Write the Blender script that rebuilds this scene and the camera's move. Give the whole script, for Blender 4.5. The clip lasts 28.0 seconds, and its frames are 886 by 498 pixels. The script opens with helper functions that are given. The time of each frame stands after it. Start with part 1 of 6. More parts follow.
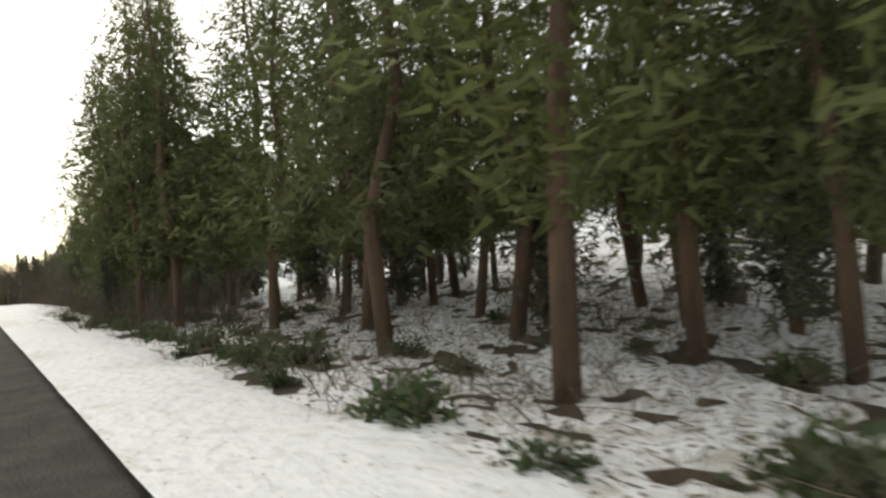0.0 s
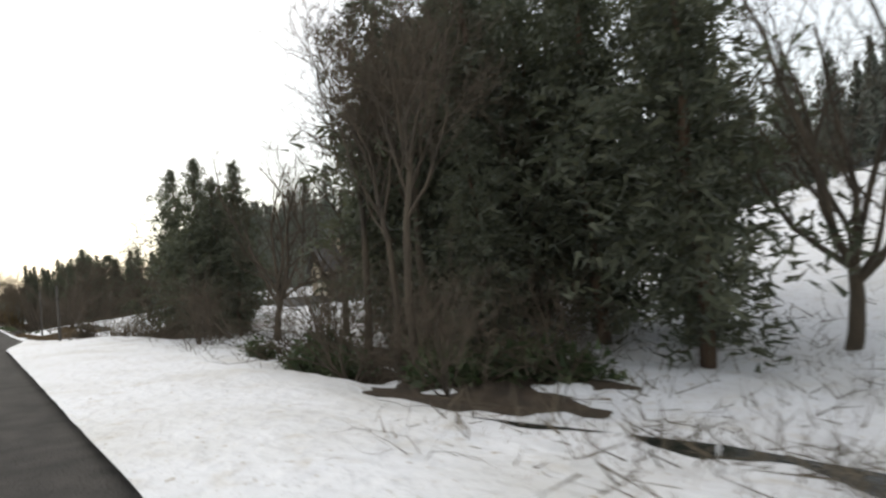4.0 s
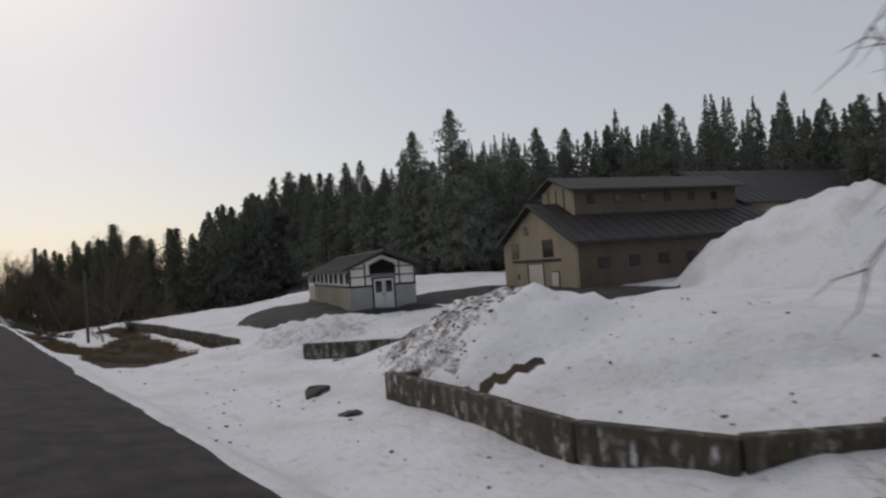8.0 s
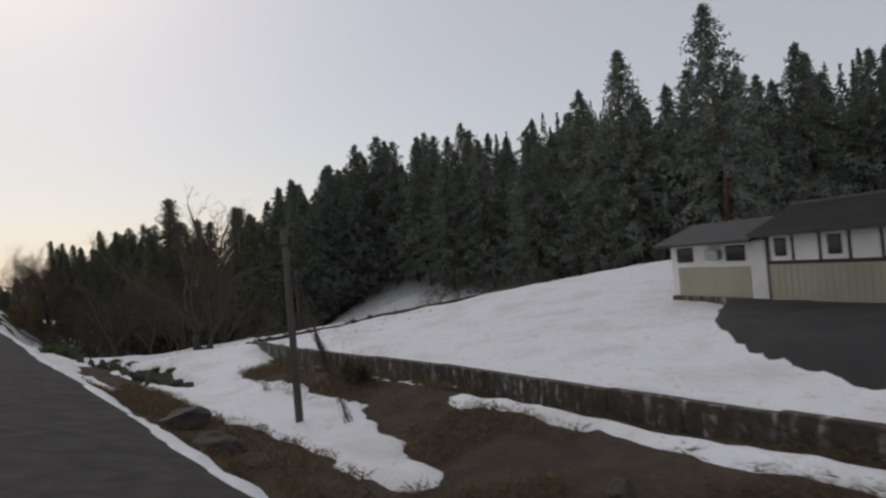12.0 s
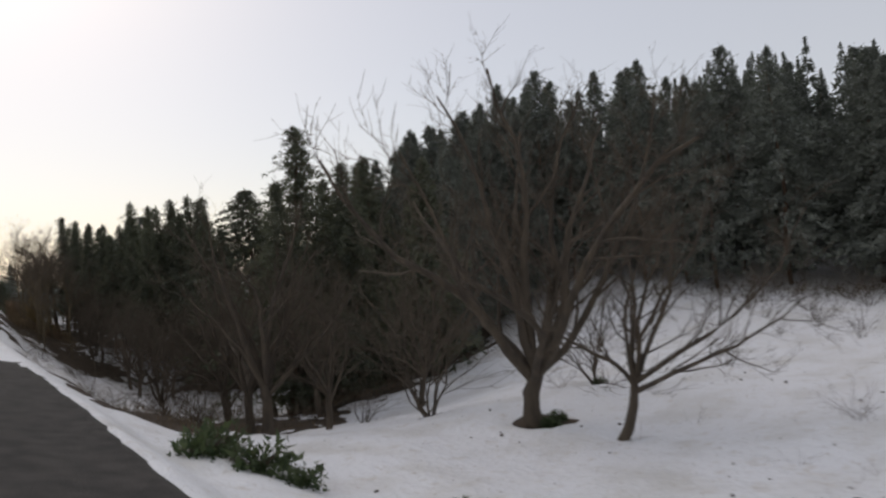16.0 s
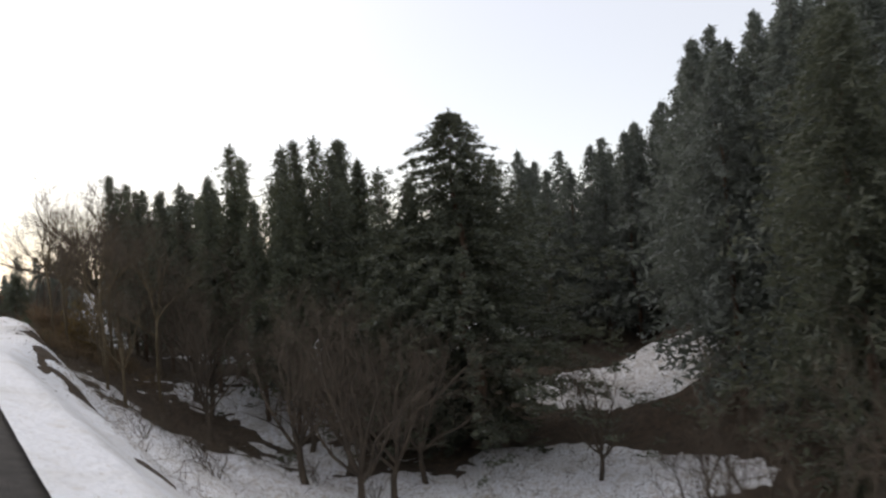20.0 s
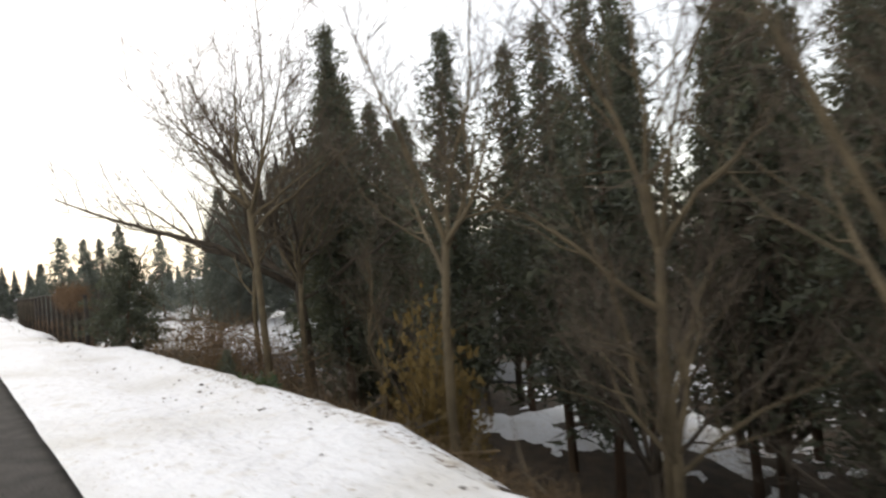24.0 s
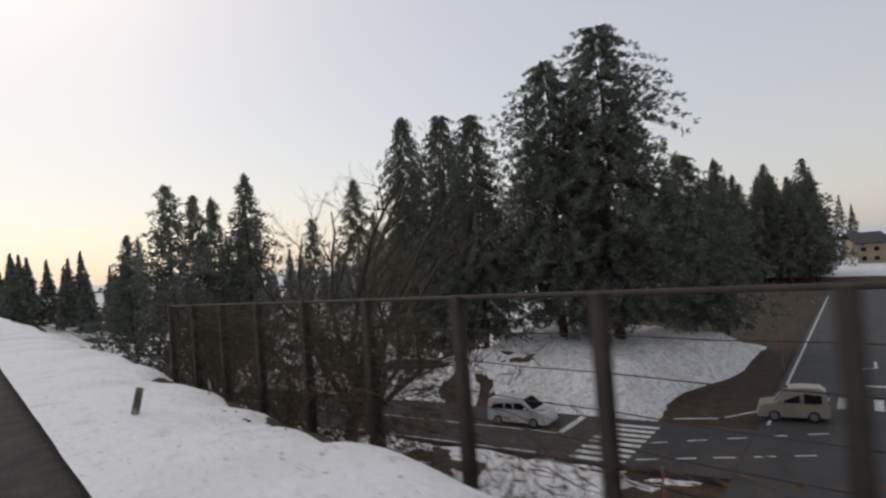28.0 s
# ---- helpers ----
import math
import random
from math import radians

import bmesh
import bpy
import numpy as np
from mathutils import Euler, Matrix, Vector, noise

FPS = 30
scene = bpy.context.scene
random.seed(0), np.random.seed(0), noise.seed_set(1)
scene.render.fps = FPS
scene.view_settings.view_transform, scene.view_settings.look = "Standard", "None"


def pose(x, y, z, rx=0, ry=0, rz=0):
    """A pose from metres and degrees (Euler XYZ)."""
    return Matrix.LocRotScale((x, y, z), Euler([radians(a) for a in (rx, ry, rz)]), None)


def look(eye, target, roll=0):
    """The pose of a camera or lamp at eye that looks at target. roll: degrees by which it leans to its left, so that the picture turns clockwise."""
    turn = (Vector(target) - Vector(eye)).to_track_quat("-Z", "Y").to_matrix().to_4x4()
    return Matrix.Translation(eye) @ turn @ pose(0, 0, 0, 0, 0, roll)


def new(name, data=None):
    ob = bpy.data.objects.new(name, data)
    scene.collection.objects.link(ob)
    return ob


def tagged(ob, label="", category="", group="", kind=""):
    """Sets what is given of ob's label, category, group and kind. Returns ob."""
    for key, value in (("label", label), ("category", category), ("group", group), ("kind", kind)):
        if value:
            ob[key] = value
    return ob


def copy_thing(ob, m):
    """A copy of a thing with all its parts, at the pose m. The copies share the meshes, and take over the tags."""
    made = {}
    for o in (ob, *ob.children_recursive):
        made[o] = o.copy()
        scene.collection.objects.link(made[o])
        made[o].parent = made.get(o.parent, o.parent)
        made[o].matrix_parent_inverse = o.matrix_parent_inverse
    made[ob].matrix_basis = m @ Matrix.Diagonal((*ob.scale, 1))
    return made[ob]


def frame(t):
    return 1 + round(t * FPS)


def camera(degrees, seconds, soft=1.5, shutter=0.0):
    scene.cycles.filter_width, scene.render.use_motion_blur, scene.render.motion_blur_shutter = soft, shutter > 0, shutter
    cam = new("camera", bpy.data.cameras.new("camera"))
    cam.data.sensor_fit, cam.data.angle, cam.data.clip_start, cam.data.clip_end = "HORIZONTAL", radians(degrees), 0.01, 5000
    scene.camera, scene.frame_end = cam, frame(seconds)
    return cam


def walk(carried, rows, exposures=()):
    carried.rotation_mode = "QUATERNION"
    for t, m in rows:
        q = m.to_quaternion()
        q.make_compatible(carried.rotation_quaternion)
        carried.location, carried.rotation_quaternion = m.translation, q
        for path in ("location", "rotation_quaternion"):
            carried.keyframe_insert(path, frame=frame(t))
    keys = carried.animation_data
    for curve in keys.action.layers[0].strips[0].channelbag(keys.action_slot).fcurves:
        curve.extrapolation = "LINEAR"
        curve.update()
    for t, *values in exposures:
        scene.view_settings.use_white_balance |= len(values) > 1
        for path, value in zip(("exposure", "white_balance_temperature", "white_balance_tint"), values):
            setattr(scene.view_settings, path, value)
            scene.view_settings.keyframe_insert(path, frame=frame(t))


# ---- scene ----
cam = camera(72.0, 28.0, soft=2.4, shutter=0.25)
EYE = 3.0
# seconds, yaw, pitch, roll of the camera in the carriage, which runs along +y and gathers speed from 10.5 to 13.5 m/s
TURNS = [(0, -38, 1.0, 3.6), (2.5, -38, 1.2, 3.8), (4.5, -38, 1.9, 5.2), (6, -37.8, 1.7, 4.2), (7.5, -38, 1.2, 4.2),
         (9, -38.2, 1.4, 4.0), (10.5, -38, 1.1, 4.4), (12.5, -38, 1.1, 5.2), (14.5, -38, 1.1, 4.2), (16.5, -39.3, 1, 4.2),
         (18.5, -39.9, 1, 4.6), (20.5, -39.7, 0.8, 4.6), (28, -39, 1, 4.4)]


def along(t):
    return 10.5 * (t - 9) if t < 13 else 42 + 10.5 * (t - 13) + 0.25 * (t - 13) ** 2 if t < 19 else 114 + 13.5 * (t - 19)


def between(t):
    return [float(np.interp(t, [r[0] for r in TURNS], [r[i] for r in TURNS])) for i in (1, 2, 3)]


PATH = [(k / 2, pose(0, along(k / 2), EYE, 90 + between(k / 2)[1], between(k / 2)[2], between(k / 2)[0])) for k in range(57)]
EXPOSURES = [(0, 0.85, 7400, 4), (2.0, 0.95, 7350, 4), (5.0, 0.55, 6700, 9), (6.5, 0.15, 6700, 11), (8.0, -0.45, 6650, 13), (15.0, -0.4, 6650, 13), (17.0, 0.2, 6700, 12), (20.0, 0.4, 6700, 12), (23.0, 0.95, 6750, 9), (25.0, 0.75, 7200, 10), (26.5, 0.05, 7100, 12), (28.0, -0.2, 6750, 12)]
walk(cam, PATH, EXPOSURES)

# ---- light: a hazy sky, brightest ahead of the train ----
SUN_TURN, SUN_UP = radians(0), radians(40)
world = bpy.data.worlds.new("sky")
scene.world = world
world.use_nodes = True
wn, wl = world.node_tree.nodes, world.node_tree.links
sky = wn.new("ShaderNodeTexSky")
sky.sky_type, sky.sun_disc = "NISHITA", False
sky.sun_elevation, sky.sun_rotation = SUN_UP, SUN_TURN
sky.air_density, sky.dust_density, sky.ozone_density = 1.1, 1.5, 0.0
wl.new(sky.outputs[0], wn["Background"].inputs[0])
wn["Background"].inputs[1].default_value = 0.055
cloud = wn.new("ShaderNodeBackground")                                # even high cloud over the thin blue
cloud.inputs[0].default_value, cloud.inputs[1].default_value = (0.98, 0.97, 0.98, 1), 0.46
both = wn.new("ShaderNodeAddShader")
wl.new(wn["Background"].outputs[0], both.inputs[0])
wl.new(cloud.outputs[0], both.inputs[1])
wl.new(both.outputs[0], wn["World Output"].inputs[0])
sun_data = bpy.data.lights.new("sun", "SUN")
sun_data.energy, sun_data.angle, sun_data.color = 0.25, radians(40), (1.0, 0.95, 0.88)
sun = new("sun", sun_data)
sun.matrix_basis = look((0, 0, 0), (-math.sin(SUN_TURN) * math.cos(SUN_UP), -math.cos(SUN_TURN) * math.cos(SUN_UP), -math.sin(SUN_UP)))

# ---- materials ----
def base(name, rough=0.8, metal=0.0):
    m = bpy.data.materials.new(name)
    m.use_nodes = True
    n = m.node_tree.nodes
    b = n["Principled BSDF"]
    b.inputs["Roughness"].default_value, b.inputs["Metallic"].default_value = rough, metal
    return m, n, m.node_tree.links, b


def grain(n, l, scale, lo, hi, detail=5, stretch=None):
    """Noise in world metres, as a factor from 0 to 1 between lo and hi."""
    g = n.new("ShaderNodeNewGeometry")
    src = g.outputs["Position"]
    if stretch:
        mp = n.new("ShaderNodeMapping")
        mp.inputs["Scale"].default_value = stretch
        l.new(src, mp.inputs[0])
        src = mp.outputs[0]
    t = n.new("ShaderNodeTexNoise")
    t.inputs["Scale"].default_value, t.inputs["Detail"].default_value = scale, detail
    l.new(src, t.inputs["Vector"])
    r = n.new("ShaderNodeMapRange")
    r.inputs[1].default_value, r.inputs[2].default_value = lo, hi
    l.new(t.outputs[0], r.inputs[0])
    return r.outputs[0]


def blend(n, l, fac, a, b):
    x = n.new("ShaderNodeMix")
    x.data_type = "RGBA"
    for sock, v in ((x.inputs[0], fac), (x.inputs[6], a), (x.inputs[7], b)):
        if isinstance(v, (tuple, list)):
            sock.default_value = (*v, 1)
        elif isinstance(v, (int, float)):
            sock.default_value = v
        else:
            l.new(v, sock)
    return x.outputs[2]


def relief(n, l, b, height, strength, depth):
    u = n.new("ShaderNodeBump")
    u.inputs["Strength"].default_value, u.inputs["Distance"].default_value = strength, depth
    l.new(height, u.inputs["Height"])
    l.new(u.outputs[0], b.inputs["Normal"])


def surface(name, c1, c2, scale, rough=0.8, fine=30.0, bump=0.3, depth=0.01, metal=0.0, stretch=None, c3=None):
    m, n, l, b = base(name, rough, metal)
    col = blend(n, l, grain(n, l, scale, 0.35, 0.65, stretch=stretch), c1, c2)
    small = grain(n, l, fine, 0.3, 0.7)
    col = blend(n, l, small, col, blend(n, l, 0.35, col, c3 or c1))
    l.new(col, b.inputs["Base Color"])
    relief(n, l, b, small, bump, depth)
    return m


def leafy(name, c1, c2, rough=0.7, thin=0.4, haze_sheen=0.0, wax=0.5):
    """Leaves and needles: colour by spray and by plant, light passing through, a pale sheen at grazing angles in place
    of haze.
    """
    m, n, l, b = base(name, rough)
    g = n.new("ShaderNodeNewGeometry")
    o = n.new("ShaderNodeObjectInfo")
    col = blend(n, l, g.outputs["Random Per Island"], c1, c2)
    col = blend(n, l, o.outputs["Random"], col, blend(n, l, 0.35, col, (0.05, 0.055, 0.04)))
    l.new(col, b.inputs["Base Color"])
    b.inputs["Sheen Weight"].default_value, b.inputs["Sheen Roughness"].default_value = haze_sheen, 0.6
    b.inputs["Specular IOR Level"].default_value = wax
    b.inputs["Sheen Tint"].default_value = (0.85, 0.9, 0.9, 1)
    t = n.new("ShaderNodeBsdfTranslucent")
    l.new(col, t.inputs["Color"])
    x = n.new("ShaderNodeMixShader")
    x.inputs[0].default_value = thin
    l.new(b.outputs[0], x.inputs[1])
    l.new(t.outputs[0], x.inputs[2])
    l.new(x.outputs[0], n["Material Output"].inputs[0])
    return m


def snow_surface(name, litter, dirt, lo=0.58, hi=0.80, speck=0.66, fine=1.0):
    """Old spring snow: broad dirty streaks, needles and twigs lying on it, melt cups."""
    m, n, l, b = base(name, 0.65)
    b.inputs["Specular IOR Level"].default_value = 0.3
    col = blend(n, l, grain(n, l, 0.35, 0.48, 0.78), (0.80, 0.81, 0.83), (0.62, 0.61, 0.58))
    col = blend(n, l, grain(n, l, 2.2 * fine, lo, hi), col, dirt)
    col = blend(n, l, grain(n, l, 9.0 * fine, speck, speck + 0.05, 3), col, litter)
    col = blend(n, l, grain(n, l, 34.0, 0.68, 0.74, 2), col, (0.16, 0.12, 0.08))
    l.new(col, b.inputs["Base Color"])
    relief(n, l, b, grain(n, l, 3.5, 0.2, 0.8, 6), 0.55, 0.12)
    return m


SNOW = snow_surface("snow", (0.42, 0.37, 0.30), (0.62, 0.59, 0.54))
FOREST_SNOW = snow_surface("littered_snow", (0.14, 0.10, 0.065), (0.46, 0.41, 0.34), 0.50, 0.72, 0.57)
PILE_SNOW = snow_surface("dirty_snow", (0.22, 0.19, 0.16), (0.46, 0.44, 0.41), 0.46, 0.72, 0.60)
EARTHY_SNOW = snow_surface("earthy_snow", (0.08, 0.064, 0.048), (0.22, 0.195, 0.165), 0.40, 0.66, 0.58, 1.2)
SOIL = surface("leaf_litter_soil", (0.030, 0.022, 0.015), (0.070, 0.049, 0.030), 1.3, 0.95, 14, 0.9, 0.06, c3=(0.12, 0.082, 0.05))
ASPHALT = surface("asphalt", (0.03, 0.031, 0.034), (0.052, 0.052, 0.054), 0.5, 0.75, 60, 0.3, 0.006)
WET_ASPHALT = surface("damp_asphalt", (0.017, 0.017, 0.017), (0.032, 0.031, 0.030), 0.6, 0.85, 50, 0.3, 0.008)
PAINT_LINE = surface("worn_road_paint", (0.72, 0.72, 0.70), (0.42, 0.42, 0.41), 3.0, 0.7, 40, 0.2, 0.002)
GRAVEL = surface("ballast", (0.045, 0.041, 0.037), (0.085, 0.077, 0.068), 2.0, 0.95, 22, 1.0, 0.05)
BARK = surface("bark", (0.058, 0.047, 0.036), (0.115, 0.09, 0.062), 2.5, 0.95, 24, 0.8, 0.02, stretch=(1, 1, 0.3), c3=(0.05, 0.035, 0.025))
OCHRE_BARK = surface("lichened_bark", (0.085, 0.066, 0.038), (0.15, 0.115, 0.066), 2.0, 0.95, 20, 0.8, 0.02, c3=(0.09, 0.06, 0.03))
CEDAR_BARK = surface("cedar_bark", (0.085, 0.055, 0.036), (0.15, 0.095, 0.06), 3.0, 0.95, 26, 0.9, 0.02, stretch=(1, 1, 0.15), c3=(0.06, 0.035, 0.022))
TWIG = surface("twig_bark", (0.066, 0.051, 0.037), (0.12, 0.091, 0.062), 2.0, 0.95, 20, 0.3, 0.01)
CEDAR = leafy("cedar_foliage", (0.085, 0.105, 0.03), (0.15, 0.165, 0.055))
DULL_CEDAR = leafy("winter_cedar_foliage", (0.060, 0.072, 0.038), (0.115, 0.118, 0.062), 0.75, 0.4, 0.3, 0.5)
# misty air is put into this foliage: paler, greyer colour and a whitish sheen
HAZED_CEDAR = leafy("hazed_cedar_foliage", (0.108, 0.122, 0.092), (0.142, 0.155, 0.118), 0.85, 0.4, 0.6, 0.6)
SHRUB = leafy("evergreen_leaves", (0.045, 0.075, 0.03), (0.10, 0.13, 0.055), 0.5)
MATTED = leafy("matted_dead_leaves", (0.05, 0.042, 0.03), (0.105, 0.085, 0.055), 0.9)
DRY = leafy("dry_grass", (0.26, 0.17, 0.085), (0.42, 0.30, 0.16), 0.9)
GOLDEN = leafy("golden_dry_leaves", (0.16, 0.105, 0.03), (0.25, 0.17, 0.06), 0.9)
VINE = leafy("dead_vine", (0.16, 0.10, 0.055), (0.30, 0.19, 0.11), 0.9)


def concrete(name, grime, moss_from):
    """Old cast concrete: dark run-off streaks, pale worn patches and moss."""
    m, n, l, b = base(name, 0.9)
    col = blend(n, l, grain(n, l, 1.6, 0.40, 0.60), (0.27, 0.255, 0.235), (0.15, 0.135, 0.115))
    streak = grain(n, l, 3.4, 0.44 + grime, 0.58 + grime, 9, (1, 1, 0.3))
    col = blend(n, l, streak, (0.045, 0.038, 0.030), col)
    pale = grain(n, l, 4.3, 0.60, 0.70, 8, (1, 1, 0.22))
    col = blend(n, l, pale, col, (0.52, 0.51, 0.49))
    moss = grain(n, l, 5.0, moss_from, moss_from + 0.16)
    col = blend(n, l, moss, col, (0.065, 0.055, 0.035))
    l.new(col, b.inputs["Base Color"])
    relief(n, l, b, grain(n, l, 18.0, 0.2, 0.8), 0.5, 0.02)
    return m


CONCRETE = concrete("stained_concrete", 0.0, 0.50)
MOSSY_CONCRETE = concrete("mossy_concrete", 0.05, 0.42)
MOSS = surface("mossy_stone", (0.028, 0.034, 0.018), (0.075, 0.075, 0.05), 3.0, 0.95, 18, 0.9, 0.04, c3=(0.14, 0.13, 0.11))
PLASTER = surface("white_plaster", (0.72, 0.71, 0.68), (0.60, 0.58, 0.54), 0.8, 0.85, 30, 0.15, 0.003)
TIMBER = surface("dark_timber", (0.024, 0.019, 0.016), (0.045, 0.035, 0.028), 3.0, 0.75, 40, 0.3, 0.004)
SIDING = surface("khaki_siding", (0.36, 0.34, 0.26), (0.29, 0.27, 0.205), 0.7, 0.65, 30, 0.15, 0.003, stretch=(1, 1, 0.4))
GREY_SIDING = surface("grey_siding", (0.30, 0.31, 0.30), (0.24, 0.25, 0.245), 0.7, 0.6, 30, 0.15, 0.003, stretch=(1, 1, 0.4))
ROOF = surface("dark_roof_sheet", (0.022, 0.021, 0.021), (0.04, 0.037, 0.036), 0.9, 0.62, 20, 0.2, 0.006)
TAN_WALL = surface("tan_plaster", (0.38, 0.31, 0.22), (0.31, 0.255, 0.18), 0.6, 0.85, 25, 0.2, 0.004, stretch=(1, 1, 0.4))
# brown siding, its colour darkened for the shade on the barn's side walls
SHADED_BROWN_WALL = surface("shaded_brown_siding", (0.105, 0.086, 0.068), (0.078, 0.064, 0.052), 0.8, 0.8, 25, 0.2, 0.004, stretch=(1, 1, 0.3))
CREAM_DOOR = surface("cream_door", (0.66, 0.60, 0.48), (0.58, 0.52, 0.41), 1.2, 0.6, 20, 0.1, 0.002)
DOOR_GREY = surface("pale_metal_door", (0.50, 0.52, 0.53), (0.42, 0.44, 0.46), 1.1, 0.45, 20, 0.1, 0.002)
GLASS, _n, _l, _b = base("dark_window_glass", 0.08)
_b.inputs["Base Color"].default_value = (0.012, 0.014, 0.016, 1)
_b.inputs["Specular IOR Level"].default_value = 0.6
STEEL = surface("rusted_steel", (0.045, 0.037, 0.031), (0.075, 0.057, 0.045), 3.0, 0.75, 30, 0.3, 0.004, 0.3)
GALV = surface("galvanised_steel", (0.36, 0.37, 0.38), (0.27, 0.28, 0.29), 2.0, 0.5, 30, 0.1, 0.002, 0.6)
POLE = surface("weathered_pole", (0.06, 0.052, 0.045), (0.10, 0.088, 0.075), 2.0, 0.85, 26, 0.3, 0.005, stretch=(1, 1, 0.2))
RED_PAINT = surface("red_paint", (0.52, 0.06, 0.035), (0.42, 0.05, 0.03), 3.0, 0.5, 30, 0.1, 0.002)
CAR_WHITE = surface("white_car_paint", (0.62, 0.63, 0.63), (0.53, 0.53, 0.52), 1.0, 0.25, 12, 0.02, 0.001)
CAR_BEIGE = surface("beige_car_paint", (0.34, 0.31, 0.24), (0.28, 0.25, 0.20), 1.0, 0.28, 12, 0.02, 0.001)
RUBBER = surface("rubber", (0.02, 0.02, 0.02), (0.035, 0.034, 0.032), 5.0, 0.85, 40, 0.2, 0.003)
RIM = surface("wheel_rim", (0.40, 0.40, 0.41), (0.30, 0.30, 0.31), 4.0, 0.35, 40, 0.05, 0.001, 0.7)
LAMP_RED = surface("red_lens", (0.45, 0.02, 0.02), (0.35, 0.015, 0.015), 4.0, 0.2, 30, 0.02, 0.001)
LAMP_CLEAR = surface("clear_lens", (0.70, 0.72, 0.74), (0.60, 0.61, 0.62), 4.0, 0.15, 30, 0.02, 0.001)
PLATE = surface("yellow_plate", (0.62, 0.50, 0.10), (0.55, 0.44, 0.09), 4.0, 0.5, 30, 0.02, 0.001)
BLACK = surface("black_plastic", (0.02, 0.02, 0.022), (0.035, 0.035, 0.037), 4.0, 0.6, 30, 0.1, 0.001)
WATER, _n, _l, _b = base("dark_stream_water", 0.12)
_b.inputs["Base Color"].default_value = (0.02, 0.022, 0.02, 1)
relief(_n, _l, _b, grain(_n, _l, 3.0, 0.2, 0.8), 0.5, 0.05)

# ---- mesh helpers ----
class Geo:
    """Vertices and faces of one part."""

    def __init__(self):
        self.v, self.f = [], []

    def poly(self, *pts):
        k = len(self.v)
        self.v += [tuple(p) for p in pts]
        self.f.append(tuple(range(k, k + len(pts))))
        return self

    def box(self, x0, x1, y0, y1, z0, z1, b=0.01):
        """A box with chamfered edges."""
        lo, hi = (x0, y0, z0), (x1, y1, z1)
        b = min(b, *(0.45 * (hi[i] - lo[i]) for i in range(3)))
        k = len(self.v)
        at = {}
        for i in (0, 1):
            for j in (0, 1):
                for m in (0, 1):
                    c = (i, j, m)
                    for a in range(3):
                        at[c, a] = len(self.v)
                        self.v.append(tuple((hi[q] if c[q] else lo[q]) + (0 if q == a else (-b if c[q] else b)) for q in range(3)))
        for a in range(3):
            u, w = (a + 1) % 3, (a + 2) % 3
            for s in (0, 1):
                ring = []
                for p, q in ((0, 0), (1, 0), (1, 1), (0, 1)):
                    c = [0, 0, 0]
                    c[a], c[u], c[w] = s, p, q
                    ring.append(at[tuple(c), a])
                self.f.append(tuple(ring))
                for s2 in (0, 1):
                    e = []
                    for t, ax in ((0, a), (1, a), (1, u), (0, u)):
                        c = [0, 0, 0]
                        c[a], c[u], c[w] = s, s2, t
                        e.append(at[tuple(c), ax])
                    self.f.append(tuple(e))
        for i in (0, 1):
            for j in (0, 1):
                for m in (0, 1):
                    self.f.append(tuple(at[(i, j, m), a] for a in range(3)))
        return self

    def tube(self, pts, radii, sides=8, cap=True):
        pts = [Vector(p) for p in pts]
        k = len(self.v)
        up = Vector((0.31, 0.17, 0.93))
        for i, p in enumerate(pts):
            d = (pts[min(i + 1, len(pts) - 1)] - pts[max(i - 1, 0)]).normalized()
            a = d.cross(up if abs(d.dot(up)) < 0.97 else Vector((1, 0, 0))).normalized()
            c = d.cross(a)
            for s in range(sides):
                g = 2 * math.pi * s / sides
                self.v.append(tuple(p + (a * math.cos(g) + c * math.sin(g)) * radii[i]))
        for i in range(len(pts) - 1):
            for s in range(sides):
                a, b2 = k + i * sides + s, k + i * sides + (s + 1) % sides
                self.f.append((a, b2, b2 + sides, a + sides))
        if cap:
            self.f.append(tuple(range(k + sides - 1, k - 1, -1)))
            self.f.append(tuple(range(k + (len(pts) - 1) * sides, k + len(pts) * sides)))
        return self

    def prism(self, outline, y0, y1):
        """An outline of (x, z) drawn out along y."""
        k, n = len(self.v), len(outline)
        self.v += [(x, y0, z) for x, z in outline] + [(x, y1, z) for x, z in outline]
        self.f.append(tuple(range(k, k + n)))
        self.f.append(tuple(range(k + 2 * n - 1, k + n - 1, -1)))
        for i in range(n):
            j = (i + 1) % n
            self.f.append((k + i, k + n + i, k + n + j, k + j))
        return self


def link_mesh(name, v, f, material, smooth=False, tidy=True):
    me = bpy.data.meshes.new(name)
    me.from_pydata(v, [], f)
    if tidy and len(f) < 4000:
        bm = bmesh.new()
        bm.from_mesh(me)
        bmesh.ops.recalc_face_normals(bm, faces=bm.faces)
        bm.to_mesh(me)
        bm.free()
    me.materials.append(material)
    if smooth:
        me.polygons.foreach_set("use_smooth", [True] * len(me.polygons))
    me.update()
    return new(name, me)


def part(name, geo, material, parent, label="", smooth=False, at=None):
    ob = link_mesh(name, geo.v, geo.f, material, smooth)
    ob.parent = parent
    if at:
        ob.matrix_basis = at
    return tagged(ob, label)


def thing(name, m, label, category, group="", kind=""):
    ob = new(name)
    ob.empty_display_size = 0.3
    ob.matrix_basis = m
    return tagged(ob, label, category, group, kind)


# ---- the lie of the land: height by stations along the line ----
KNOTS = np.array([0, 2.5, 4.5, 8, 14, 22, 40, 80, 160, 400.0])
STATIONS = []


def station(y, *z):
    STATIONS.append((y, z))


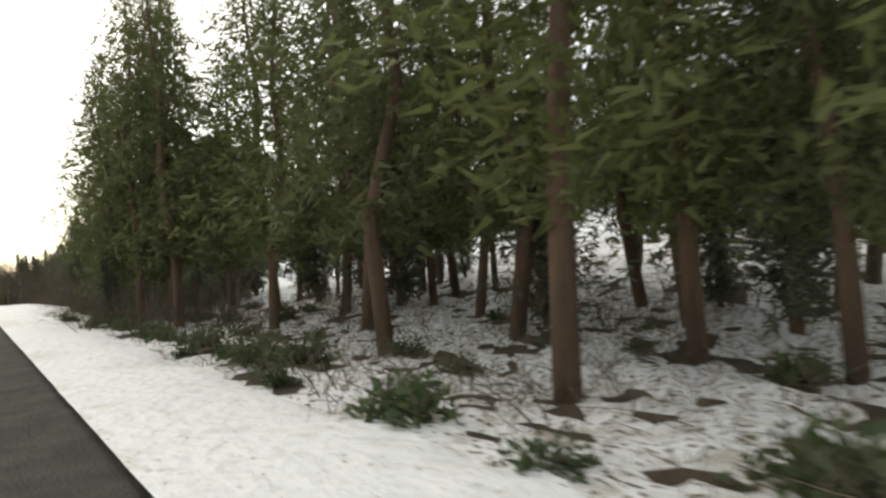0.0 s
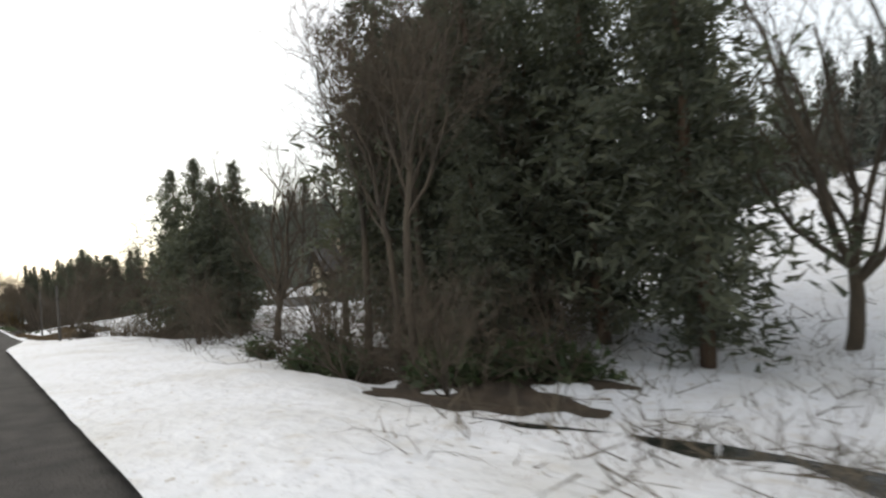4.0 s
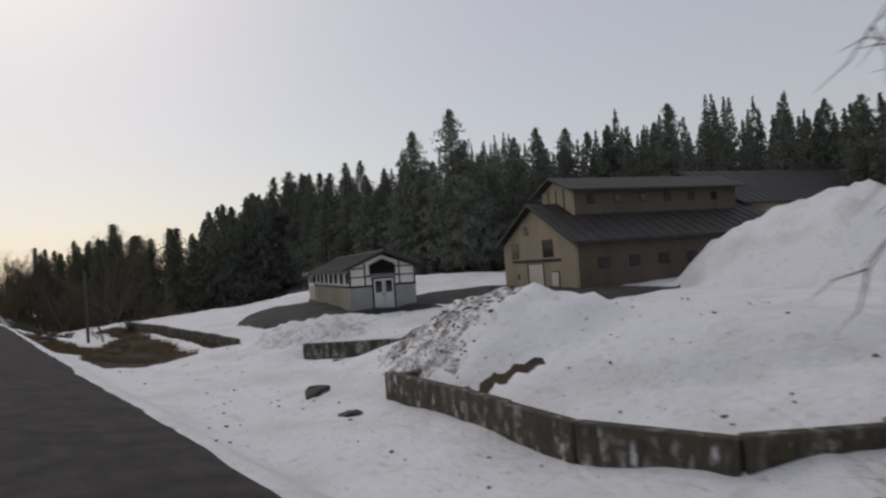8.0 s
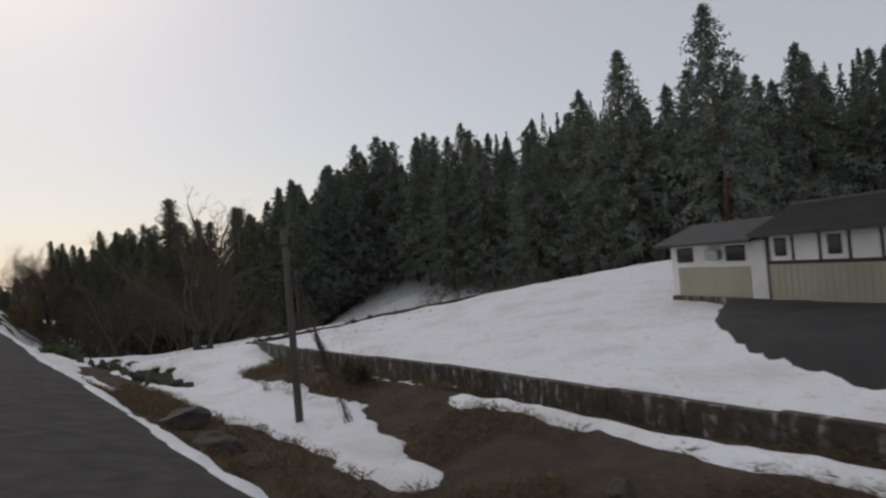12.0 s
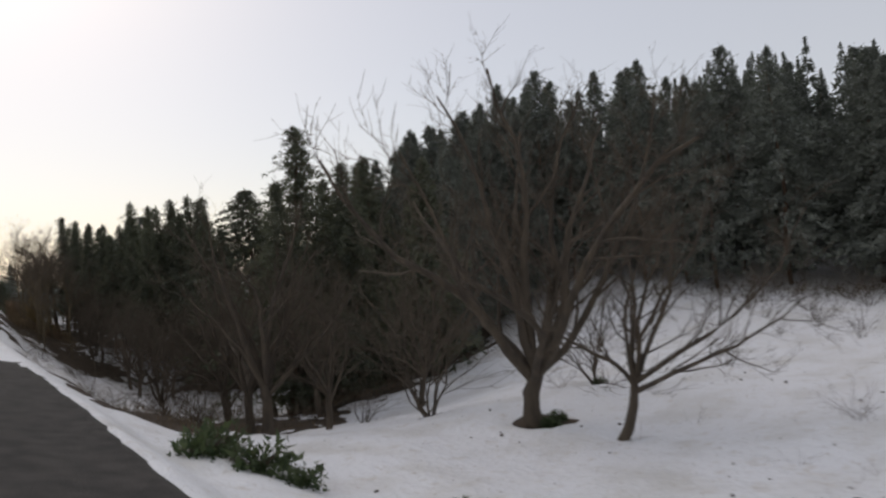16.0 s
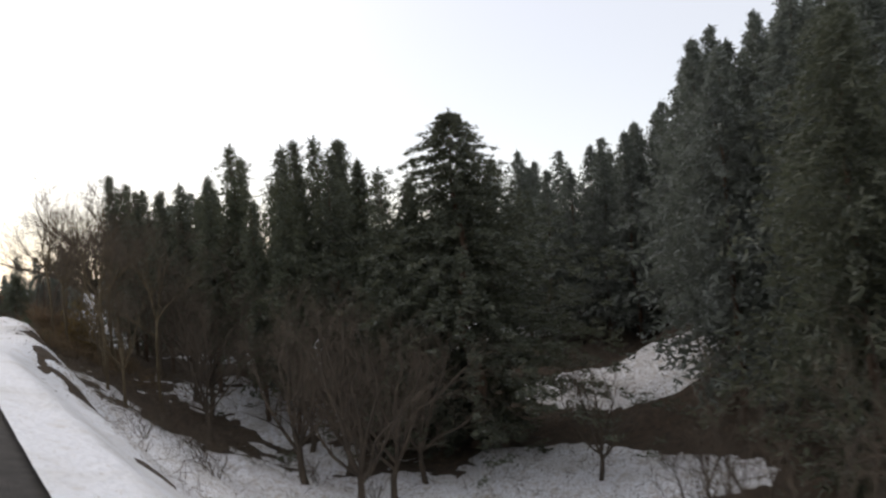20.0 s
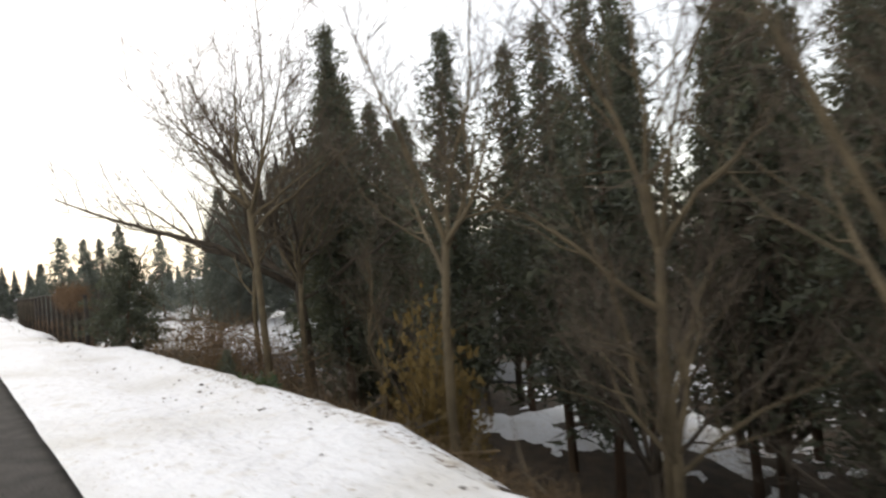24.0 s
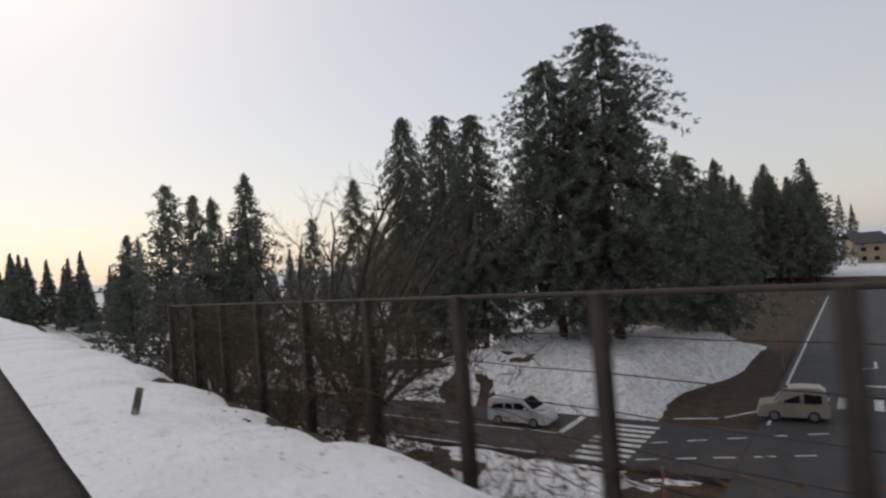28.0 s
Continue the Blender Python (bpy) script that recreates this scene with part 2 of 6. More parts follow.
station(-400, 1.3, 1.25, 1.2, 1.0, 1.6, 3, 7, 15, 30, 60)
station(-100, 1.3, 1.25, 1.2, 0.9, 1.1, 1.7, 2.8, 5, 9, 24)
station(-64, 1.3, 1.25, 1.2, 0.9, 1.3, 2.0, 3.0, 5.5, 10, 26)
station(-55, 1.3, 1.2, 0.9, 0.0, -0.3, 1.0, 4, 9, 18, 40)
station(-47, 1.3, 1.25, 1.1, 0.3, 0.0, 0.8, 4, 13, 30, 60)
station(-35, 1.3, 1.25, 1.15, 0.6, 0.3, 0.5, 3, 11, 28, 58)
station(-22, 1.3, 1.25, 1.15, 0.7, 0.3, 0.3, 2, 9, 26, 58)
station(-12, 1.2, 1.0, 0.2, -0.4, 0.2, 0.6, 1, 3, 16, 50)
station(-3, 1.1, 0.7, -0.55, -0.72, 0.1, 0.5, 0.3, 2, 15, 48)
station(15, 1.0, 0.5, -0.8, -1.1, -0.9, -0.1, 0.0, 2, 14, 46)
station(35, 1.0, 0.4, -1.0, -1.4, -0.9, 0.0, 0.3, 2, 13, 46)
station(55, 0.9, 0.3, -1.2, -1.8, -1.1, -0.5, 0.6, 1, 12, 46)
station(72, 0.6, -0.1, -1.5, -2.2, -1.6, -1.2, -0.6, -0.5, 10, 46)
station(92, 0.5, -0.1, -1.7, -2.9, -3.4, -3.2, -3.0, -2.0, 10, 46)
station(114, 0.4, -0.3, -1.9, -4.7, -6.6, -7.5, -6.0, 2, 14, 48)
station(140, 0.4, -0.4, -2.7, -6.6, -10.4, -12.5, -10.5, 6, 22, 48)
station(158, 0.4, -0.2, -2.2, -5.9, -10, -12.6, -13.8, 1, 17, 42)
station(165, 0.4, -0.1, -2.0, -5.6, -9.7, -12.5, -14.2, -3.5, 14, 38)
station(172, 0.45, 0.35, 0.0, -4.5, -9.3, -12.5, -14.4, -8.5, 8, 34)
station(191, 0.7, 0.6, 0.2, -2.2, -5.6, -7.8, -9.2, -10.5, 0, 20)
station(208, 0.7, 0.7, 0.5, -1.0, -4.5, -6.6, -7.2, -8.0, -7.9, 5)
station(223, 0.7, 0.7, 0.5, -3.2, -7.0, -7.4, -7.5, -7.6, -7.5, -1)
station(281, 0.7, 0.7, 0.5, -3.2, -7.0, -7.4, -7.5, -7.6, -7.5, -1)
station(365, 0.7, 0.6, 0.2, -2.0, -4.0, -5.0, -5.7, -6.4, -6.3, -1)
station(751, 0.7, 0.6, 0.2, -0.5, -1.5, -2.4, -3.1, -3.8, -3.7, 4)
SY = np.array([s[0] for s in STATIONS], float)
SZ = np.array([s[1] for s in STATIONS], float)


def swell(x, y, a):
    """Gentle unevenness, the same everywhere."""
    return a * (np.sin(0.83 * x + 0.31 * y + 1.3) * np.sin(0.37 * x - 0.71 * y) + 0.5 * np.sin(2.1 * x - 1.3 * y + 0.5) * np.sin(1.7 * y + 0.9 * x))


def land(x, y):
    """Height of the open ground, for numbers or arrays."""
    x, y = np.broadcast_arrays(np.asarray(x, float), np.asarray(y, float))
    i = np.clip(np.searchsorted(SY, y) - 1, 0, len(SY) - 2)
    t = np.clip((y - SY[i]) / (SY[i + 1] - SY[i]), 0, 1)
    t = t * t * (3 - 2 * t)
    k = np.clip(np.searchsorted(KNOTS, x) - 1, 0, len(KNOTS) - 2)
    s = np.clip((x - KNOTS[k]) / (KNOTS[k + 1] - KNOTS[k]), 0, 1)
    s = s * (0.6 + 1.2 * s - 0.8 * s * s)
    z = (SZ[i, k] * (1 - s) + SZ[i, k + 1] * s) * (1 - t) + (SZ[i + 1, k] * (1 - s) + SZ[i + 1, k + 1] * s) * t
    z = z + swell(x, y, 0.09 * np.clip((x - 2) / 3, 0, 1) * np.clip(1 - x / 90, 0.2, 1))
    z = z + np.clip(0.46 - z, 0, 3) * fade(6.9 - x, 0, 1.3) * fade(x, 2, 4) * fade(y, 183, 190) * fade(-y, -216, -209)      # broad shoulder of the bank
    return z + mounds(x, y)


def bump(x, y, cx, cy, rx, ry, h, turn=0.0, sharp=1.0):
    c, s = math.cos(turn), math.sin(turn)
    u, v = (x - cx) * c + (y - cy) * s, -(x - cx) * s + (y - cy) * c
    d = np.clip(1 - (u / rx) ** 2 - (v / ry) ** 2, 0, 1)
    return h * d ** sharp


JX, JY, JA = 30.0, 246.5, radians(16.5)     # the road junction and the heading of its main road


def junction(x, y):
    c, s = math.cos(JA), math.sin(JA)
    return (x - JX) * c + (y - JY) * s, -(x - JX) * s + (y - JY) * c


def mounds(x, y):
    z = bump(x, y, 16.0, 22.3, 4.4, 2.4, 0.95, -0.6, 0.8) * (1 + 0.26 * rough_noise(1.6 * x, 1.6 * y) + 0.12 * rough_noise(4.0 * x, 4.0 * y))                      # heap before the white building
    z = z + bump(x, y, 16.5, 4.0, 6.5, 9.5, 1.0, 0.2, 0.6)           # snow on the walled field
    z = z + bump(x, y, 48, 4.5, 9.2, 12.5, 5.2, 0.1, 0.8) * (1 + 0.14 * rough_noise(0.45 * x, 0.45 * y) + 0.07 * rough_noise(1.3 * x, 1.3 * y))                 # ploughed heap by the barns
    z = z + bump(x, y, 46, 62, 22, 16, 1.0, 0.2)                     # slope behind the white building
    z = z - 0.75 * ditch(x, y, 1.0) + 0.35 * lot(x, y)
    z = z - 0.42 * wall_foot(x, y) - 0.6 * field_foot(x, y)
    p, q = junction(x, y)
    d = np.where(y > 236, np.minimum(p - 4.2, q - np.interp(p, [3, 8, 20, 33], [8.0, 9.0, 6.4, 5.8])) + 0.25 * rough_noise(0.5 * x, 0.5 * y), 0)
    z = z + (np.clip(d / 3.0, 0, 1) * 2.3 + 0.09 * np.clip(d - 3, 0, 16)) * np.clip((34 - p) / 8, 0, 1) * np.clip((30 - q) / 5, 0, 1)
    z = z + 0.28 * np.clip(d, 0, 1) * rough_noise(x, y) * (y > 236) * np.clip((34 - p) / 8, 0, 1)
    heap = np.clip(1 - ((x - 14.4) / 3.8) ** 2 - ((y - 5.0) / 4.6) ** 2, 0, 1)
    z = z + heap ** 0.8 * (1.1 + 0.2 * rough_noise(1.9 * x, 1.9 * y) + 0.14 * rough_noise(4.3 * x, 4.3 * y))
    return z


def field_foot(x, y):
    """1 at the foot of the middle retaining wall, falling off towards the track."""
    s, w = 0.672 * (x - 13.4) - 0.741 * (y - 18.6), -0.741 * (x - 13.4) - 0.672 * (y - 18.6)
    return np.clip(1 - w / 3.6, 0, 1) * (w > -0.42) * np.clip((s + 1.5) / 1.5, 0, 1) * np.clip((9 - s) / 1.8, 0, 1)


def wall_foot(x, y):
    """1 in the hollow along the foot of the long retaining wall."""
    xw = np.interp(y, [26.2, 33, 42, 50, 60, 66, 72.4], [12.7, 13.2, 13.5, 14.0, 13.8, 14.3, 15.2])
    return np.clip((x - xw + 1.5) / 0.8, 0, 1) * (x < xw + 0.28) * np.clip((y - 26.5) / 2, 0, 1) * np.clip((71 - y) / 4, 0, 1)


def ditch(x, y, half):
    """1 in the stone-lined ditch beside the field."""
    return np.clip(1.6 * (1 - np.abs(x - 8.3 + 0.08 * np.clip(y - 74, 0, 20)) / half), 0, 1) * np.clip((y - 62) / 3, 0, 1) * np.clip((88 - y) / 3, 0, 1)


def fade(a, lo, hi):
    return np.clip((a - lo) / (hi - lo), 0, 1)


def value_noise(x, y, seed):
    """Smooth lattice noise from -1 to 1."""
    xi, yi = np.floor(x), np.floor(y)
    fx, fy = x - xi, y - yi
    fx, fy = fx * fx * (3 - 2 * fx), fy * fy * (3 - 2 * fy)

    def h(i, j):
        v = np.sin(i * 127.1 + j * 311.7 + seed * 74.7) * 43758.5453
        return 2 * (v - np.floor(v)) - 1

    return (h(xi, yi) * (1 - fx) + h(xi + 1, yi) * fx) * (1 - fy) + (h(xi, yi + 1) * (1 - fx) + h(xi + 1, yi + 1) * fx) * fy


def rough_noise(x, y):
    """Irregular patches about 0, from metres down to hand size."""
    x, y = np.asarray(x, float), np.asarray(y, float)
    return 1.0 * value_noise(0.45 * x, 0.45 * y, 1) + 0.8 * value_noise(1.0 * x + 9, 1.0 * y, 2) + 0.5 * value_noise(2.1 * x, 2.1 * y + 5, 3)


WX, WY, WA = 20.6, 26.3, radians(-18.5)     # near corner and heading of the white building


def yard(x, y):
    c, s = math.cos(WA), math.sin(WA)
    return (x - WX) * c + (y - WY) * s, -(x - WX) * s + (y - WY) * c


def lot(x, y):
    """1 on the cleared asphalt round the white building and before the barn."""
    u, v = yard(x, y)
    a = fade(-u, -6.5, -5.5) * fade(u + 7.4 - 0.055 * (v - 9) ** 2, 0, 0.6) * fade(v, -1.8, -1.2) * fade(-v, -24, -23)
    b = fade(x, 27.5, 28.5) * fade(-x, -41, -40) * fade(y, 13, 14.5) * fade(-y, -34, -33)
    return np.maximum(a, b)


def snow_cover(x, y):
    """About 1 where snow lies, 0 where the ground is bare."""
    r = rough_noise(x, y)
    s = np.full(np.shape(r), 0.95)
    s = s - 1.5 * fade(3.0 - x + 0.12 * r, 0, 0.5) * fade(y - 9 * (x - 2.2), -15, -6) * fade(-y, -124, -80)          # ballast slope
    wood = fade(x + 0.3 * r, 3.2, 4.0) * fade(-y, 57, 60)
    s = s - wood * (0.36 + 0.07 * r + 0.30 * rough_noise(3.6 * x, 3.6 * y) + 0.16 * value_noise(6 * x, 6 * y, 8))
    s = s - 0.8 * fade(x + 0.3 * r, 4.6, 6.2) * fade(-x, -11, -9.5) * fade(y, -22, -19) * fade(-y, 11.5, 13.5) * (0.75 + 0.4 * r)
    s = s - 0.9 * fade(x, 5.5, 7) * fade(-x, -16, -13) * fade(y, -58, -56) * fade(-y, 50, 52)      # little stream
    xr = x + 0.3 * r
    bank = fade(y + 0.35 * (9 - x), 24.5, 27) * fade(-y, -64, -60) * fade(xr, 3.2, 3.8) * fade(-x, -12.9, -12.6)
    left = np.maximum(fade(xr - 10.3 - 0.055 * (y - 27.4), 0, 0.5) * fade(-y, -48, -46.5), fade(xr, 6.2, 6.8) * fade(8.2 + 0.3 * (y - 42) - xr, 0, 0.5) * fade(y, 41, 42.5) * fade(-xr, -10.6, -10.2))
    left = np.maximum(left, fade(-xr, -5.6, -5.0) * fade(-y, -37, -35))
    s = s - 1.4 * bank * (1 - left)
    s = s - 1.2 * np.clip(1.5 - np.abs(y - 70.4 - 0.14 * (x - 15.5) + 0.12 * r) / 0.4, 0, 1) * fade(x, 15.4, 16.2) * fade(-x, -25, -22.5)     # bare strip above the wall
    s = s - 1.3 * wall_foot(x + 0.25 * r, y) * (1 - 0.6 * fade(y, 44, 50))
    s = s - 0.75 * fade(x + 0.4 * r, 5.6, 7.0) * fade(-x, -15, -12) * fade(y, -47, -44) * fade(-y, 31, 34) * (0.7 + 0.5 * r)
    s = s - 1.3 * ditch(x + 0.2 * r, y, 1.1)
    for bx, by, br in ((17.2, 91.8, 0.8), (17.0, 88.0, 0.5), (17.4, 99.0, 0.7), (23.5, 94, 0.6), (8.7, 86.0, 0.6), (21.9, 79.9, 0.9), (23.2, 80.6, 0.8)):
        s = s - 1.0 * np.clip(1.3 - np.hypot(x - bx, y - by) / br + 0.8 * r, 0, 1)          # melted rings round stems
    s = s - 1.2 * fade(xr, 5.0, 5.4) * fade(-xr, -7.2, -6.8) * fade(y, 62, 66) * fade(-y, -82, -78)
    s = s - 1.6 * lot(x, y)
    u, v = 0.75 * (x - 9.7) - 0.66 * (y - 2.8), 0.66 * (x - 9.7) + 0.75 * (y - 2.8)
    s = s - 1.3 * np.clip(1.6 - np.abs(v + 0.1 * r) / (0.12 + 0.07 * np.clip(u, 0, 4)), 0, 1) * fade(u, 0, 0.4) * fade(-u, -3.4, -2.8)     # earth slip in the snowy field
    rav = fade(x + r, 3, 6) * fade(y - 0.6 * np.minimum(x, 60) + 2 * r, 97, 106) * fade(-y, -196, -186)
    s = s - rav * (0.52 + 0.6 * fade(-y, -138, -131) + 0.30 * r + 0.42 * np.sin(0.13 * x + 0.17 * y + 1.0)) * (1 - 0.75 * fade(x, 9, 12) * fade(-x, -44, -38) * fade(y, 134, 142) * fade(-y, -180, -170))
    s = s - 1.3 * rav * fade(x, 52, 62) * fade(-y, -160, -150)
    s = s - 1.1 * fade(x + 0.25 * r - 1.1 * fade(y, 166, 172) - 1.0 * fade(y, 180, 190) - 0.4 * fade(y, 190, 194) + 1.9 * fade(y, 208, 216), 3.3, 4.1) * fade(y, 162, 168) * fade(-x, -60, -40) * (0.38 + 0.35 * r + 0.22 * np.sin(0.31 * x + 0.23 * y))
    s = s - 0.9 * rav * fade(x, 27, 32) + 0.5 * rav * fade(-x, -28, -24) * fade(y, 146, 152)
    brook = np.abs(x - 43 - 0.16 * (y - 148) + 0.8 * r) < 1.7
    banks = np.maximum(np.clip(1.5 - np.hypot((x - 54) / 8.5, (y - 167) / 15) + 0.25 * r, 0, 1), np.clip(1.5 - np.hypot((x - 37) / 6.5, (y - 157) / 11) + 0.25 * r, 0, 1))
    s = s + 1.5 * rav * np.where(brook, 0, banks)   # snow on the brook banks
    p, q = junction(x, y)
    far = fade(y, 205, 225)
    side = fade(np.minimum(p - 4.0, q - np.interp(p, [3, 8, 20, 33], [7.8, 8.8, 6.2, 5.6])), 0, 1) * fade(-p, -35, -31)
    s = s - 1.6 * far * fade(p, 3.4, 3.9) * fade(-p, -60, -40) * fade(q, 3, 3.4) * fade(-q, -12, -10) * (1 - side)
    s = s + 2.2 * side * far - 2.0 * far * side * fade(q - 0.10 * p + 0.5 * r, 16.5, 18.5)
    s = s + 1.6 * bump(p, q, -6.0, 10.5, 2.6, 3.6, 1.0)
    s = s - 1.4 * far * np.maximum(fade(-q + 0.4 * r, 8.0, 9.0) * fade(x, 11, 14), fade(p, 34, 40) * fade(-q, -40, -30)) * (1 - 0.5 * fade(-q, 24, 34))
    s = s - 0.9 * fade(x + 0.3 * r, 6.8, 7.4) * fade(-x, -24, -18) * fade(y, 184, 189) * fade(-y, -213, -209)
    s = s - 1.2 * fade(y, 217, 219) * fade(x, 5.2, 5.6) * fade(-x, -9, -8.5)
    return s


def grid(xs, ys):
    return np.meshgrid(np.array(xs), np.array(ys))


XS = np.concatenate([[-3000, -900, -250, -60, -20, -8, -3, -1, 0, 0.6, 1.1, 1.5], np.arange(1.8, 16, 0.36), np.arange(16, 34, 0.7), np.arange(34, 70, 1.6), np.arange(70, 165, 6), [180, 240, 400, 800, 1600, 3000]])
YS = np.concatenate([[-3000, -1000, -400, -200, -140, -115], np.arange(-104, 280, 0.42), np.arange(280, 340, 4), [350, 400, 480, 600, 900, 1600, 3000]])
GX, GY = grid(XS, YS)
GZ = land(GX, GY)
COVER = snow_cover(GX, GY)
ROUGH = rough_noise(GX * 1.7, GY * 1.7)
NX, NY = len(XS), len(YS)
idx = np.arange(NX * NY).reshape(NY, NX)
quads = np.stack([idx[:-1, :-1], idx[:-1, 1:], idx[1:, 1:], idx[1:, :-1]], -1).reshape(-1, 4)


def sheet(name, z, q, material, label, kind="structure", category="ground"):
    keep = np.unique(q)
    remap = np.full(NX * NY, -1)
    remap[keep] = np.arange(len(keep))
    v = np.stack([GX.ravel(), GY.ravel(), z.ravel()], 1)[keep]
    ob = link_mesh(name, v.tolist(), remap[q].tolist(), material, True, False)
    return tagged(ob, label, category, kind=kind)


SOIL_Z = GZ - 0.16 + 0.03 * ROUGH * fade(GX, 3, 5)
sheet("ground", SOIL_Z, quads, SOIL, "dark brown leaf-littered bare earth along the railway line")
DEPTH = 0.30 * np.clip(COVER - 0.45, -0.5, 0.55) + 0.012 * ROUGH
SNOW_Z = SOIL_Z + DEPTH
near_q = quads[(GX.ravel()[quads].max(1) < 150) & (GX.ravel()[quads].min(1) > 1.0) & (GY.ravel()[quads].min(1) > -110) & (GY.ravel()[quads].max(1) < 950)]
lotted = near_q[(lot(GX, GY).ravel()[near_q].max(1) > 0.02)]
sheet("yard", SOIL_Z + 0.03, lotted, WET_ASPHALT, "damp dark asphalt yard round the white building", category="yard")
ballast = quads[(GX.ravel()[quads].max(1) < 3.4) & (GX.ravel()[quads].min(1) > -4) & (GY.ravel()[quads].min(1) > -116) & (GY.ravel()[quads].max(1) < 345)]
sheet("ballast", SOIL_Z + 0.02 - 0.06 * fade(GX, 2.7, 3.4), ballast, GRAVEL, "dark gravel ballast shoulder of the railway", category="ballast")
outer = quads[(GX.ravel()[quads].max(1) <= -3) | (GX.ravel()[quads].min(1) >= 150)]
sheet("snow_plain", SOIL_Z + 0.09 + 0.05 * fade(-GX, 4, 9), outer, SNOW, "wide snow-covered land beyond the line and the forest", category="snow")
snowy = near_q[DEPTH.ravel()[near_q].max(1) > -0.02]
cx, cy = GX.ravel()[snowy].mean(1), GY.ravel()[snowy].mean(1)
dirty = (lambda p, q: (p > 2.5) & (q > 2) & (cy > 225))(*junction(cx, cy)) | (np.hypot(cx - 16, cy - 22.3) < 3.4)
earthy = (((cx - 14.4) / 3.9) ** 2 + ((cy - 5.0) / 4.7) ** 2 < 1) & (cy > 4.1 + 0.3 * (cx - 14.4) + 0.4 * rough_noise(1.5 * cx, 1.5 * cy))
wooded = (cx > 3.5) & (cy < -57) | (cy > 116) & (cx > 5) & (cy < 200)
sheet("littered_snow", SNOW_Z, snowy[wooded & ~dirty & ~earthy], FOREST_SNOW, "thin old snow strewn with needles under the trees", category="snow")
sheet("dirty_snow", SNOW_Z, snowy[dirty], PILE_SNOW, "ploughed heaps of dirty grey snow", category="snow")
sheet("earthy_snow_heap", SNOW_Z, snowy[earthy], EARTHY_SNOW, "heap of old snow mixed with dark earth and gravel", category="snow")
sheet("snow_field", SNOW_Z, snowy[~wooded & ~dirty & ~earthy], SNOW, "smooth old white snow lying over the fields and track side", category="snow")


def ground_z(x, y, sink=0.1):
    return float(land(x, y)) - sink

# ---- trees ----
def leaf_mesh(name, centres, dirs, length, width, rng, material):
    """Many small pointed leaf sprays as single triangles."""
    n = len(centres)
    side = np.cross(dirs, rng.normal(size=(n, 3)))
    side /= np.linalg.norm(side, axis=1)[:, None] + 1e-9
    ln = (length * (0.55 + 0.9 * rng.random(n)))[:, None]
    w = ln * width
    v = np.stack([centres - dirs * ln * 0.35 + side * w, centres - dirs * ln * 0.35 - side * w, centres + dirs * ln * 0.65], 1).reshape(-1, 3)
    f = np.arange(3 * n).reshape(-1, 3)
    return link_mesh(name, v.tolist(), f.tolist(), material, False, False)


def cedar_tree(seed, h, r, bottom, branches, clusters, leaves, leaf, foliage, label, group, power=0.8, droop=0.5, trunk_r=None, width=0.2, ragged=0.1):
    """A conifer: tapered trunk and a crown of drooping branches set with leaf sprays."""
    rng = np.random.default_rng(seed)
    ob = thing("cedar_tree", Matrix(), label, "tree", group)
    tr = trunk_r or 0.014 * h + 0.05
    sway = rng.normal(size=(6, 2)) * 0.012 * h
    sway[0] = 0
    part("trunk", Geo().tube([(sway[i][0], sway[i][1], h * i / 5 * 0.97 - 0.3 * (i == 0)) for i in range(6)], [tr * (1 - 0.95 * (i / 5) ** 1.2) + 0.01 for i in range(6)], 8), CEDAR_BARK, ob, smooth=True)
    i = np.arange(branches)
    s = bottom + (1 - bottom) * ((i + rng.random(branches)) / branches) ** 0.92
    az = i * 2.399 + rng.normal(size=branches) * 0.4
    lobe = 1 + 0.22 * np.sin(3 * az + 9 * s + seed) + 0.15 * np.sin(17 * s + seed * 1.7)
    ln = r * ((1 - s) / (1 - bottom) + 0.03) ** power * (0.62 + 0.5 * rng.random(branches)) * lobe
    low = np.clip((s - bottom) / 0.12, 0.45, 1)
    ln = ln * low * np.where(rng.random(branches) < ragged, 0.45, 1.0) * (1 + 1.1 * ragged * np.sin(5 * az - 23 * s + seed))
    f = 0.25 + 0.78 * (np.arange(clusters) + 0.5)[None, :] / clusters + 0.06 * rng.normal(size=(branches, clusters))
    out = ln[:, None] * f
    z = (s * h)[:, None] + ln[:, None] * (0.35 * f - droop * f * f) + 0.05 * rng.normal(size=f.shape)
    c = np.stack([np.cos(az)[:, None] * out, np.sin(az)[:, None] * out, z], -1)
    c = np.repeat(c.reshape(-1, 3), leaves, 0)
    m = len(c)
    fine = np.repeat(np.repeat(0.5 + 0.5 * np.clip((1 - s) * 2.2, 0, 1), clusters), leaves)
    c = c + rng.normal(size=(m, 3)) * leaf * 0.45 * fine[:, None]
    d = np.repeat(np.repeat(np.stack([np.cos(az), np.sin(az), -0.15 * np.ones(branches)], 1), clusters, 0), leaves, 0)
    d = d * 0.7 + rng.normal(size=(m, 3)) * 0.65
    d /= np.linalg.norm(d, axis=1)[:, None]
    tip = 14                                   # the pointed leader
    c = np.concatenate([c, np.stack([0.05 * rng.normal(size=tip), 0.05 * rng.normal(size=tip), h * (0.95 + 0.07 * rng.random(tip))], 1)])
    d = np.concatenate([d, np.stack([0.35 * rng.normal(size=tip), 0.35 * rng.normal(size=tip), 0.9 + 0 * rng.random(tip)], 1)])
    fine = np.concatenate([fine, np.full(tip, 0.6)])
    crown = leaf_mesh("crown", c, d, leaf * fine, width, rng, foliage)
    crown.parent = ob
    tagged(crown, kind="stuff")
    return ob


